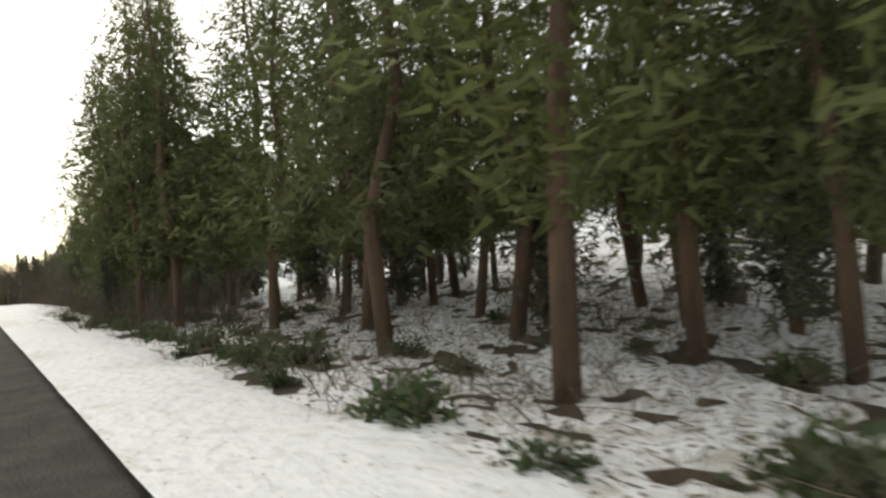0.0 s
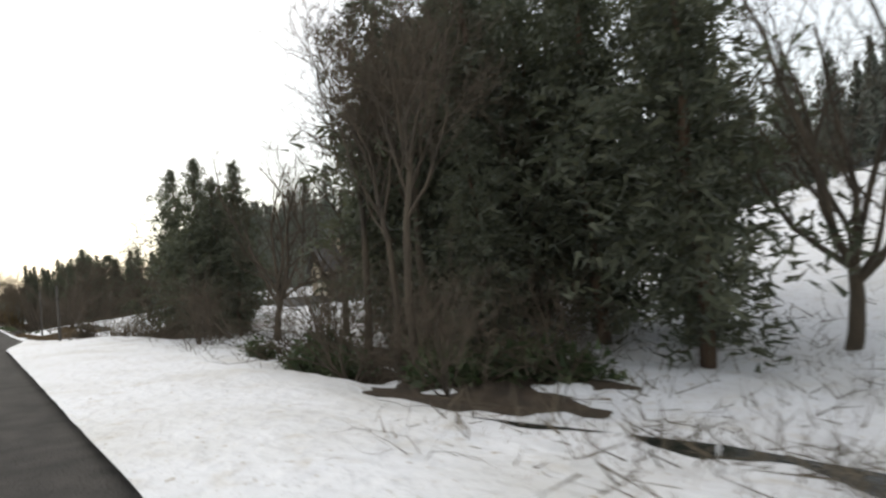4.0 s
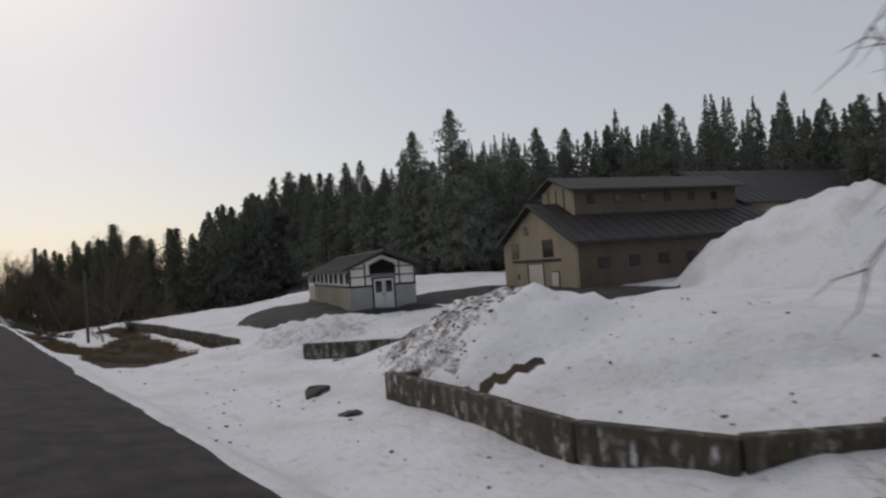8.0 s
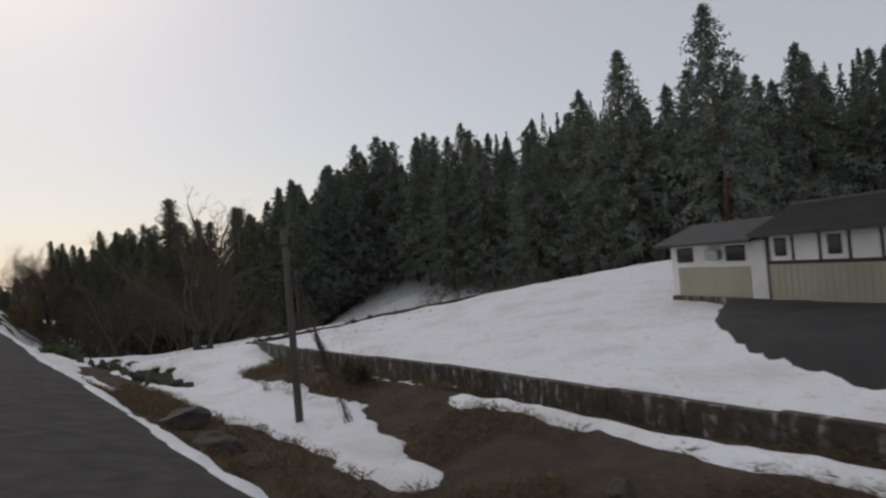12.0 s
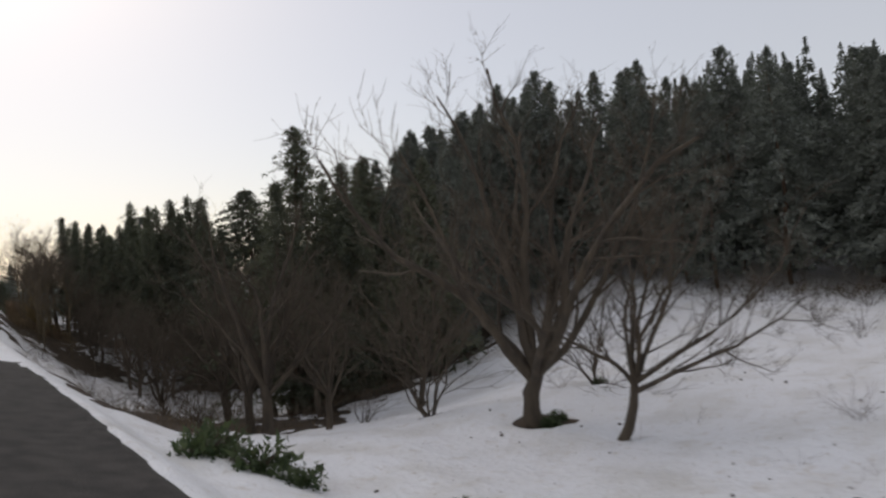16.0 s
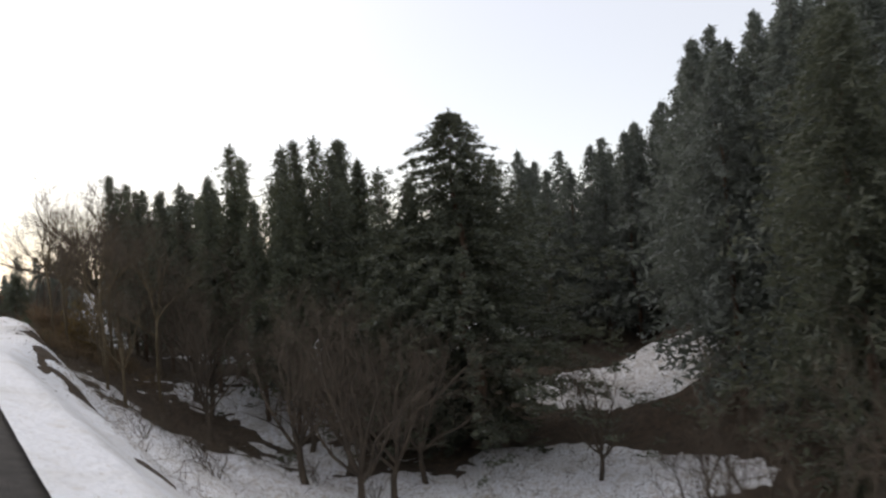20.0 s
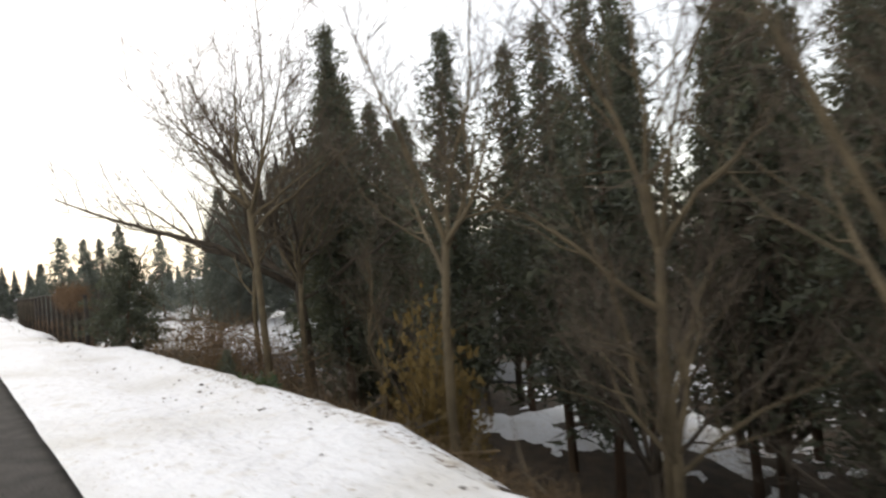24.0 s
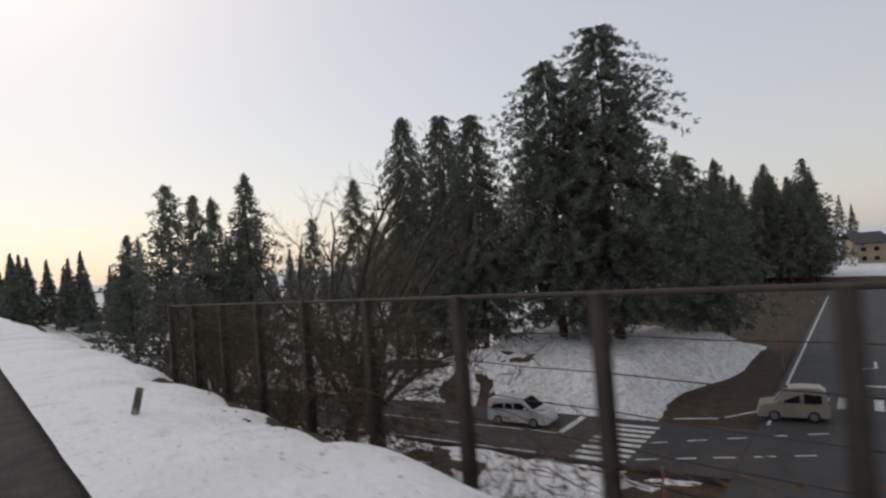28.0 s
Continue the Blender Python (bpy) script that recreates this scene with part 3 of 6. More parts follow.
def limb_paths(rng, h, trunk, levels, forks, spread, gravity, lean, taper=0.66, stems=1, r0=None):
    """Branches of a bare tree, as lists of points with radii."""
    out = []
    limb = h * 1.2 * (1 - 0.8 * trunk) * (1 - taper) / (1 - taper ** levels)

    def grow(p, d, ln, r, level):
        pts, rad = [p.copy()], [r]
        steps = 4 if level < 2 else 3 if level < levels else 2
        for k in range(steps):
            d = (d + rng.normal(size=3) * (0.14 + 0.045 * level) + np.array([0, 0, gravity * (0.35 + 0.25 * level)])).astype(float)
            d /= np.linalg.norm(d)
            p = p + d * ln / steps
            pts.append(p.copy())
            rad.append(r * (1 - (0.42 if level < levels else 0.8) * (k + 1) / steps))
        out.append((pts, rad, level))
        if level == levels:
            return
        kids = forks + (rng.random() < 0.5)
        for k in range(kids):
            at = len(pts) - 1 if k < 2 else rng.integers(1, len(pts) - 1)
            q = rng.normal(size=3)
            q -= d * q.dot(d)
            q /= np.linalg.norm(q) + 1e-9
            a = spread * (0.55 + 0.8 * rng.random())
            e = d * math.cos(a) + q * math.sin(a)
            reach = limb if level == 0 else ln * taper
            grow(pts[at], e, reach * (0.75 + 0.5 * rng.random()), max(rad[at] * (0.75 if k < 2 else 0.5), 0.0013 * h + 0.003), level + 1)

    for k in range(stems):
        d = np.array([lean[0], lean[1], 1.0]) + rng.normal(size=3) * (0.08 if stems == 1 else 0.42)
        d[2] = abs(d[2])
        d /= np.linalg.norm(d)
        grow(np.array([0.0, 0.0, -0.25]) + (rng.normal(size=3) * [0.12, 0.12, 0] if stems > 1 else 0), d, h * trunk, (r0 or 0.016 * h) * (1 if stems == 1 else 0.6 + 0.4 * rng.random()), 0)
    return out


def bare_tree(seed, h, trunk, levels, forks, spread, gravity, lean, label, group, bark=BARK, stems=1, name="bare_tree", category="tree", taper=0.66, r0=None):
    rng = np.random.default_rng(seed)
    ob = thing(name, Matrix(), label, category, group)
    stem, limb, twig = Geo(), Geo(), Geo()
    for pts, rad, level in limb_paths(rng, h, trunk, levels, forks, spread, gravity, lean, taper, stems, r0):
        (stem if level == 0 else limb if level < levels - 1 else twig).tube(pts, rad, (8 if stems == 1 else 5) if level == 0 else 5 if level < levels - 1 else 3, level == 0)
    part("trunk", stem, bark, ob, smooth=True)
    if limb.f:
        tagged(part("branchwork", limb, bark, ob, smooth=True), kind="stuff")
    tagged(part("twig_mass", twig, TWIG, ob), kind="stuff")
    return ob


def crown_tree(seed, h, wide, fork, label, group, bark=BARK, r0=None, lean=(0.0, 0.0), limbs=8, sides=9, name="bare_tree"):
    """A bare broadleaf tree: trunk, arching main limbs, side branches and a haze of fine twigs."""
    rng = np.random.default_rng(seed)
    ob = thing(name, Matrix(), label, "tree", group)
    stem, limb, twig = Geo(), Geo(), Geo()
    r0 = r0 or 0.018 * h
    tip = np.array([lean[0] * 0.25 * wide + rng.normal() * 0.015 * h, lean[1] * 0.25 * wide + rng.normal() * 0.015 * h, fork * h])
    foot = np.array([0.0, 0.0, -0.35])
    bend = rng.normal(size=3) * [0.02 * h, 0.02 * h, 0]
    trunk = [foot + (tip - foot) * f + bend * math.sin(3.14 * f) for f in (0, 0.08, 0.35, 0.7, 1)]
    stem.tube(trunk, [r0 * 1.35, r0 * 1.05, r0 * 0.95, r0 * 0.85, r0 * 0.7], 9)

    def shoot(p, d, ln, r, n, rise, wobble):
        """Points along a shoot that starts at p towards d and bends upwards."""
        pts, rad = [p], [r]
        for k in range(n):
            d = d + rng.normal(size=3) * wobble + np.array([0, 0, rise / n])
            d = d / np.linalg.norm(d)
            p = p + d * ln / n
            pts.append(p)
            rad.append(max(r * (1 - 0.8 * (k + 1) / n), 0.004))
        return pts, rad

    def off(pts, f):
        """The point and the heading at the share f of a shoot."""
        k = min(int(f * (len(pts) - 1)), len(pts) - 2)
        g = f * (len(pts) - 1) - k
        d = pts[k + 1] - pts[k]
        return pts[k] + d * g, d / np.linalg.norm(d)

    def aside(d, lo, hi):
        q = rng.normal(size=3)
        q -= d * q.dot(d)
        q /= np.linalg.norm(q)
        a = lo + (hi - lo) * rng.random()
        return d * math.cos(a) + q * math.sin(a)

    for i in range(limbs):
        az = i * 2.399 + rng.normal() * 0.3
        out = 0.25 + 0.75 * ((i + 0.5) / limbs) ** 0.7
        start = trunk[3] + (trunk[4] - trunk[3]) * (1 - 0.9 * rng.random() * out)
        end = np.array([math.cos(az) * wide * out + lean[0] * wide, math.sin(az) * wide * out + lean[1] * wide, h * (1.0 - 0.42 * out ** 2) * (0.9 + 0.1 * rng.random())])
        way = end - start
        ln = np.linalg.norm(way)
        first = way / ln + np.array([0, 0, -0.08 * out])
        main, mrad = shoot(start, first / np.linalg.norm(first), ln * 1.03, r0 * (0.62 - 0.2 * rng.random()), 8, 0.36 * out, 0.16)
        limb.tube(main, mrad, 6, False)
        for j in range(sides):
            f = 0.16 + 0.82 * (j + rng.random()) / sides
            p, d = off(main, f)
            b, brad = shoot(p, aside(d, 0.5, 1.0) + np.array([0, 0, 0.15]), 0.24 * h * (1.05 - 0.55 * f) * (0.7 + 0.6 * rng.random()), max(mrad[int(f * 8)] * 0.5, 0.0012 * h), 5, 0.3, 0.13)
            limb.tube(b, brad, 4, False)
            for _ in range(6):
                p, d = off(b, 0.2 + 0.78 * rng.random())
                t, trad = shoot(p, aside(d, 0.4, 1.0) + np.array([0, 0, 0.1]), 0.085 * h * (0.6 + 0.8 * rng.random()), 0.0009 * h, 3, 0.25, 0.16)
                twig.tube(t, trad, 3, False)
                for _ in range(3):
                    p, d = off(t, 0.2 + 0.75 * rng.random())
                    q, qrad = shoot(p, aside(d, 0.4, 0.9), 0.045 * h * (0.6 + 0.8 * rng.random()), 0.0006 * h, 2, 0.15, 0.15)
                    twig.tube(q, qrad, 3, False)
    part("trunk", stem, bark, ob, smooth=True)
    tagged(part("branchwork", limb, bark, ob, smooth=True), kind="stuff")
    tagged(part("twig_mass", twig, TWIG, ob), kind="stuff")
    return ob


def leaf_bush(seed, r, h, count, leaf, foliage, name, label, category, group):
    """A low mass of leaves or blades on short stems."""
    rng = np.random.default_rng(seed)
    ob = thing(name, Matrix(), label, category, group)
    stem = Geo()
    for k in range(9):
        a = rng.random() * 6.28
        stem.tube([(0, 0, -0.1), (math.cos(a) * r * 0.4, math.sin(a) * r * 0.4, h * 0.5), (math.cos(a) * r * 0.8, math.sin(a) * r * 0.8, h * (0.6 + 0.3 * rng.random()))], [0.018, 0.012, 0.005], 4, False)
    tagged(part("stem_mass", stem, TWIG, ob), kind="stuff")
    u = rng.normal(size=(count, 3))
    u /= np.linalg.norm(u, axis=1)[:, None]
    u[:, 2] = np.abs(u[:, 2])
    lob = 1 + 0.3 * np.sin(5 * np.arctan2(u[:, 1], u[:, 0]) + seed)
    c = u * (rng.random((count, 1)) ** 0.45) * np.array([r, r, h]) * lob[:, None]
    d = u + rng.normal(size=(count, 3)) * 0.6
    d /= np.linalg.norm(d, axis=1)[:, None]
    lv = leaf_mesh("leaves", c, d, leaf, 0.3, rng, foliage)
    lv.parent = ob
    return ob


def grass_tuft(seed, r, h, count, label, group):
    rng = np.random.default_rng(seed)
    ob = thing("dry_grass_tuft", Matrix(), label, "grass", group, "stuff")
    a, q = rng.random(count) * 6.28, rng.random(count) ** 0.6
    c = np.stack([np.cos(a) * q * r, np.sin(a) * q * r, h * (0.25 + 0.35 * rng.random(count))], 1)
    d = np.stack([np.cos(a) * 0.6 * q, np.sin(a) * 0.6 * q, np.ones(count)], 1) + rng.normal(size=(count, 3)) * 0.3
    d /= np.linalg.norm(d, axis=1)[:, None]
    lv = leaf_mesh("blades", c, d, h, 0.035, rng, DRY)
    lv.parent = ob
    return ob


class Kind:
    """One built plant and its copies."""

    def __init__(self, make, sink=0.12):
        self.make, self.ob, self.first, self.sink = make, None, 1.0, sink

    def put(self, x, y, size=1.0, turn=0.0, tilt=0.0, label="", z=None, tall=1.0):
        m = Matrix.Translation((x, y, ground_z(x, y, self.sink) if z is None else z)) @ Matrix.Rotation(turn, 4, "Z") @ Matrix.Rotation(tilt, 4, "Y") @ Matrix.Diagonal((size, size, size * tall, 1))
        if self.ob is None:
            self.ob = self.make()
            ob, self.first = self.ob, m.to_scale()
            ob.matrix_basis = m
        else:
            k = self.ob.scale
            ob = copy_thing(self.ob, m @ Matrix.Diagonal((1 / k[0], 1 / k[1], 1 / k[2], 1)))
        return tagged(ob, label)


G_NEAR, G_BARE, G_FAR, G_SHRUB = "cedars along the line", "bare trees along the line", "cedar forest on the hill", "undergrowth along the line"
wood_cedar = [Kind(lambda s=s: cedar_tree(s, 14, 2.9, 0.17, 150, 6, 5, 0.33, CEDAR, "slender green cedar in the trackside wood", G_NEAR, 0.55, 0.7, 0.17, 0.15)) for s in (1, 2, 3)]
full_cedar = [Kind(lambda s=s: cedar_tree(s, 10, 2.7, 0.04, 220, 7, 6, 0.30, DULL_CEDAR, "dark bushy cedar with drooping clumps", G_NEAR, 0.6, 0.4, 0.16, 0.15, 0.34)) for s in (11, 12, 13)]
ravine_cedar = [Kind(lambda s=s: cedar_tree(s, 20, 5.6, 0.04, 230, 6, 4, 0.78, DULL_CEDAR, "tall dark cedar rising from the ravine", G_NEAR, 0.95, 0.5, 0.26, 0.18)) for s in (21, 22)]
grove_cedar = [Kind(lambda s=s: cedar_tree(s, 19, 3.2, 0.16, 270, 6, 5, 0.46, DULL_CEDAR, "slim dark cedar with a bare lower trunk in the grove", G_NEAR, 0.6, 0.55, 0.2, 0.16, 0.3)) for s in (28, 29)]
bank_cedar = [Kind(lambda s=s: cedar_tree(s, 20, 5.4, 0.04, 270, 7, 4, 0.58, DULL_CEDAR, "tall dark cedar on the embankment slope", G_NEAR, 0.78, 0.5, 0.26, 0.16)) for s in (26, 27)]
close_cedar = [Kind(lambda s=s: cedar_tree(s, 20, 5.4, 0.04, 380, 8, 6, 0.42, DULL_CEDAR, "tall dark cedar on the ravine slope", G_NEAR, 0.65, 0.5, 0.26, 0.16, 0.34)) for s in (23, 24)]
far_cedar = [Kind(lambda s=s: cedar_tree(s, 24, 8.4, 0.06, 185, 7, 6, 0.62, HAZED_CEDAR, "distant pointed cedar of the hill forest", G_FAR, 0.92, 0.4, 0.26, 0.2)) for s in (31, 32, 33, 34)]
round_cedar = [Kind(lambda s=s: cedar_tree(s, 30, 9.8, 0.05, 640, 9, 15, 0.40, HAZED_CEDAR, "huge old cedar with a rounded dense crown", "cedars behind the junction", 0.5, 0.5, 0.5, 0.2, 0.1)) for s in (41,)]
open_pine = Kind(lambda: cedar_tree(53, 7.4, 2.5, 0.14, 120, 9, 9, 0.27, DULL_CEDAR, "dark pine with open layered boughs leaning on the bank", G_NEAR, 0.45, 0.25, 0.1, 0.16))
young_pine = [Kind(lambda s=s: cedar_tree(s, 4.2, 1.5, 0.08, 70, 7, 7, 0.2, DULL_CEDAR, "young dark pine with loose layered boughs", G_NEAR, 0.6, 0.2, 0.07)) for s in (51, 52)]
spread_tree = [Kind(lambda s=s: crown_tree(s, 10, 3.9, 0.2, "bare spreading deciduous tree with grey-brown twigs", G_BARE)) for s in (61, 62, 63)]
ochre_tree = [Kind(lambda s=s: crown_tree(s, 11, 3.2, 0.34, "bare tree with ochre lichen on its trunk", G_BARE, OCHRE_BARK, r0=0.15, limbs=6)) for s in (71, 72, 73)]
wide_tree = Kind(lambda: crown_tree(64, 11.5, 7.2, 0.13, "wide bare tree with many low spreading limbs", G_BARE, r0=0.3, limbs=11, sides=11))
pole_tree = [Kind(lambda s=s: crown_tree(s, 15, 3.0, 0.46, "tall slender bare tree with an ochre lichened trunk", G_BARE, OCHRE_BARK, r0=0.13, limbs=6, sides=8)) for s in (75, 76, 77)]
dark_pole = Kind(lambda: crown_tree(78, 15, 3.0, 0.46, "tall slender bare tree with a dark trunk", G_BARE, r0=0.14, limbs=6, sides=8))
cone_cedar = Kind(lambda: cedar_tree(25, 30, 11.4, 0.03, 640, 10, 14, 0.32, DULL_CEDAR, "broad cone-shaped dark cedar standing in the ravine", G_NEAR, 0.85, 0.45, 0.4, 0.2, 0.05))
old_tree = [Kind(lambda s=s: crown_tree(s, 13, 4.6, 0.2, "old bare tree with thick crooked limbs behind the fence", G_BARE, r0=0.3, limbs=8, sides=5)) for s in (65, 66)]
great_tree = Kind(lambda: crown_tree(67, 21, 11, 0.42, "great bare tree with long crooked limbs reaching over the bank", G_BARE, r0=0.33, lean=(-0.12, 0.12), limbs=13, sides=12))
bent_tree = Kind(lambda: bare_tree(68, 7.5, 0.2, 4, 3, 0.6, -0.06, (-0.5, 0.35), "small bent bare tree with limbs sprawling over the snow", G_BARE, taper=0.74, r0=0.11))
weeping = [Kind(lambda s=s: bare_tree(s, 10.5, 0.5, 5, 4, 0.66, -0.14, (-0.12, 0.06), "bare weeping tree with hanging twigs", G_BARE, r0=0.17, taper=0.72)) for s in (81,)]
clump_tree = [Kind(lambda s=s: bare_tree(s, 6.5, 0.22, 3, 4, 0.5, 0.08, (0, 0), "multi-stemmed bare tree growing out of the snow", G_BARE, stems=4)) for s in (91, 92)]
thicket = [Kind(lambda s=s: bare_tree(s, 2.6, 0.36, 2, 3, 0.6, 0.0, (0, 0), "tangled bare brushwood at the forest edge", G_SHRUB, stems=7, name="bare_shrub", category="shrub", r0=0.03)) for s in (101, 102, 103)]
sapling = [Kind(lambda s=s: bare_tree(s, 1.5, 0.5, 2, 2, 0.6, 0.0, (0.3, 0.1), "thin bare stems bent by the snow", G_SHRUB, stems=3, name="bare_shrub", category="shrub", r0=0.016)) for s in (111, 112)]
evergreen = [Kind(lambda s=s: leaf_bush(s, 0.7, 0.55, 420, 0.17, SHRUB, "evergreen_bush", "low dark evergreen bush in the snow", "bush", G_SHRUB)) for s in (121, 122)]
golden_bush = [Kind(lambda s=s: leaf_bush(s, 1.0, 1.7, 2200, 0.12, GOLDEN, "golden_bush", "golden-brown bush still holding its dry leaves", "bush", G_SHRUB)) for s in (151, 152)]
matted_bush = [Kind(lambda s=s: leaf_bush(s, 0.62, 1.45, 1100, 0.17, MATTED, "matted_bush", "dense dark bush matted with dead vines", "bush", G_SHRUB)) for s in (141, 142)]
dry_grass = [Kind(lambda s=s: grass_tuft(s, 0.5, 0.9, 260, "tuft of tall dry yellow grass", G_SHRUB)) for s in (131, 132)]



def brush(name, count, x0, x1, y0, y1, tall, seed, label, material=None, ok=None, width=0.022, sink=0.0):
    """Low dead stems over a stretch of ground, as one mesh."""
    rng = np.random.default_rng(seed)
    x, y = x0 + (x1 - x0) * rng.random(count), y0 + (y1 - y0) * rng.random(count)
    keep = (value_noise(0.5 * x, 0.5 * y, seed) + 0.6 * value_noise(1.6 * x, 1.6 * y, seed + 1) > -0.1) & (True if ok is None else ok(x, y))
    x, y = x[keep], y[keep]
    n = len(x)
    c = np.stack([x, y, land(x, y) - sink + tall * rng.random(n) * 0.8], 1)
    d = rng.normal(size=(n, 3)) * [0.8, 0.8, 0.5] + [0, 0, 0.7]
    d /= np.linalg.norm(d, axis=1)[:, None]
    return tagged(leaf_mesh(name, c, d, tall * 0.9, width, rng, material or STEMS), label, "undergrowth", kind="stuff")


STEMS = leafy("dead_stems", (0.085, 0.07, 0.052), (0.175, 0.138, 0.095), 0.9)
DRY_LITTER = leafy("matted_dead_grass", (0.08, 0.055, 0.03), (0.27, 0.19, 0.11), 0.9)
# ---- planting, along the line ----
pick = random.Random(7)


def scatter(kinds, count, x0, x1, y0, y1, lo, hi, gap, ok=None, tilt=0.05, tall=(1.0, 1.0)):
    """Plants at random places at least gap apart."""
    spots = []
    for _ in range(count * 25):
        if len(spots) == count:
            break
        x, y = pick.uniform(x0, x1), pick.uniform(y0, y1)
        if (ok is None or ok(x, y)) and all((x - a) ** 2 + (y - b) ** 2 > gap * gap for a, b in spots):
            spots.append((x, y))
            pick.choice(kinds).put(x, y, pick.uniform(lo, hi), pick.uniform(0, 6.28), pick.uniform(-tilt, tilt), tall=pick.uniform(*tall))


# the wood at the start
scatter(wood_cedar, 25, 6.4, 18, -97, -58, 0.9, 1.3, 2.6)
for x, y, k in ((5.9, -57.5, 0.95), (6.8, -55.5, 1.0), (7.8, -58.2, 1.2), (5.6, -61, 0.95), (9.5, -55.0, 1.15), (6.2, -64, 1.1), (8.2, -61.5, 1.25)):
    wood_cedar[int(x * 10) % 3].put(x, y, k, x * 7)
for x, y, k in ((8.3, -53.8, 0.6), (5.2, -62, 0.4)):
    full_cedar[int(x * 10) % 3].put(x, y, k, x * 7)
scatter(spread_tree, 12, 15, 27, -95, -58, 0.9, 1.3, 3)
scatter(evergreen, 34, 4.6, 13, -96, -58, 0.45, 0.95, 1.0)
scatter(thicket, 18, 8, 19, -93, -60, 0.6, 1.1, 1.4)
scatter(wood_cedar, 15, 17, 34, -100, -52, 0.8, 1.1, 2.8)
scatter(full_cedar, 12, 10, 26, -92, -54, 0.55, 0.95, 3.0)
scatter(sapling, 22, 3.2, 5.5, -94, -46, 0.6, 1.4, 1.0)
scatter(thicket, 16, 4.6, 9, -72, -58.5, 0.5, 1.1, 1.0)
scatter(evergreen, 14, 3.6, 5.2, -92, -56, 0.5, 1.0, 1.0)
# the clearing with clumps of cedars
for i, (x, y, k) in enumerate(((23.5, -21.5, 1.4), (19.8, -23.5, 1.5), (18.5, -26.5, 1.6), (20.5, -25, 1.7), (18, -30, 1.55), (21, -29, 1.7), (17.2, -33.5, 1.5), (19.5, -33, 1.65), (16.5, -37, 1.5), (19, -37.5, 1.6), (15.5, -40.5, 1.35), (18, -42, 1.5), (14.2, -44.5, 1.25), (24, -26, 1.6), (23, -34, 1.6))):
    full_cedar[i % 3].put(x, y, k, x * 3)
full_cedar[0].put(9.5, -15.6, 0.98, 1.0, tall=1.02)
full_cedar[1].put(9.6, -19.9, 0.95, 2.0, tall=0.98)
full_cedar[2].put(9.8, -21.8, 0.95, 0.5, tall=0.82)
full_cedar[0].put(10.2, -23.6, 0.72, 3.5, tall=0.7)
full_cedar[1].put(10.6, -17.8, 0.8, 4.2)
full_cedar[2].put(8.9, -18.2, 0.6, 4.2)
full_cedar[0].put(8.8, -21.4, 0.55, 4.2)
weeping[0].put(10.0, -12.2, 0.95, -0.3)
weeping[0].put(9.2, -14.2, 0.7, 2.2)
full_cedar[0].put(12.6, -15.5, 0.9, 2.0)
full_cedar[2].put(12.0, -18.8, 0.95, 1.0)
matted_bush[0].put(5.0, -13.2, 1.0, 1.0)
for i, (x, y, k) in enumerate(((7.0, -14.6, 0.6), (7.6, -15.4, 0.7), (8.3, -14.7, 0.7), (6.9, -15.9, 0.6), (8.0, -16.6, 0.8), (7.2, -17.3, 0.75), (9.0, -15.9, 0.8), (8.8, -13.8, 0.6), (6.4, -15.0, 0.45), (7.8, -18.6, 0.8))):
    matted_bush[i % 2].put(x, y, k, i * 1.3, tall=0.6)
thicket[2].put(4.9, -13.3, 0.62, 1.0)
thicket[1].put(4.7, -13.8, 0.55, 2.0)
thicket[0].put(4.65, -13.85, 0.5, 3.0)
thicket[2].put(4.75, -13.95, 0.5, 4.4)
scatter(thicket, 9, 5.6, 9.5, -19.5, -13.5, 0.5, 0.9, 0.9)
spread_tree[0].put(10.5, -27.0, 0.95, 2.2, -0.08)
bent_tree.put(9.2, -25.6, 1.0, 0.2)
spread_tree[1].put(13.0, -28.5, 0.9, 0.6)
scatter(spread_tree, 5, 13, 24, -47, -24, 0.8, 1.1, 3)
scatter(clump_tree, 6, 6.4, 9, -44, -24, 0.35, 0.6, 1.8)
scatter(thicket, 18, 7.4, 12, -40, -13, 0.45, 0.8, 1.0)
scatter(sapling, 18, 5.0, 8.5, -42, -14, 0.6, 1.2, 1.0)
thicket[0].put(5.6, -9.8, 0.75, 1.0)
scatter(thicket, 12, 7.5, 14, -43, -33, 1.0, 1.6, 1.2)
scatter(evergreen, 12, 7.0, 12, -44, -32, 0.9, 1.7, 1.0)
for i, (x, y, k) in enumerate(((12.5, -36, 0.6), (11, -40, 0.7), (13.5, -33, 0.55))):
    full_cedar[i].put(x, y, k, i)
for i, (x, y, k) in enumerate(((11.2, -35.2, 1.3), (13.0, -38.0, 1.4), (14.5, -35.0, 1.4))):
    full_cedar[i].put(x, y, k, i * 2.0)
for i, (x, y, k) in enumerate(((9.6, -36.2, 0.8), (9.0, -38.6, 0.7), (11.0, -37.6, 0.85), (8.4, -40.5, 0.75))):
    dark_pole.put(x, y, k, i * 1.7, 0.06)
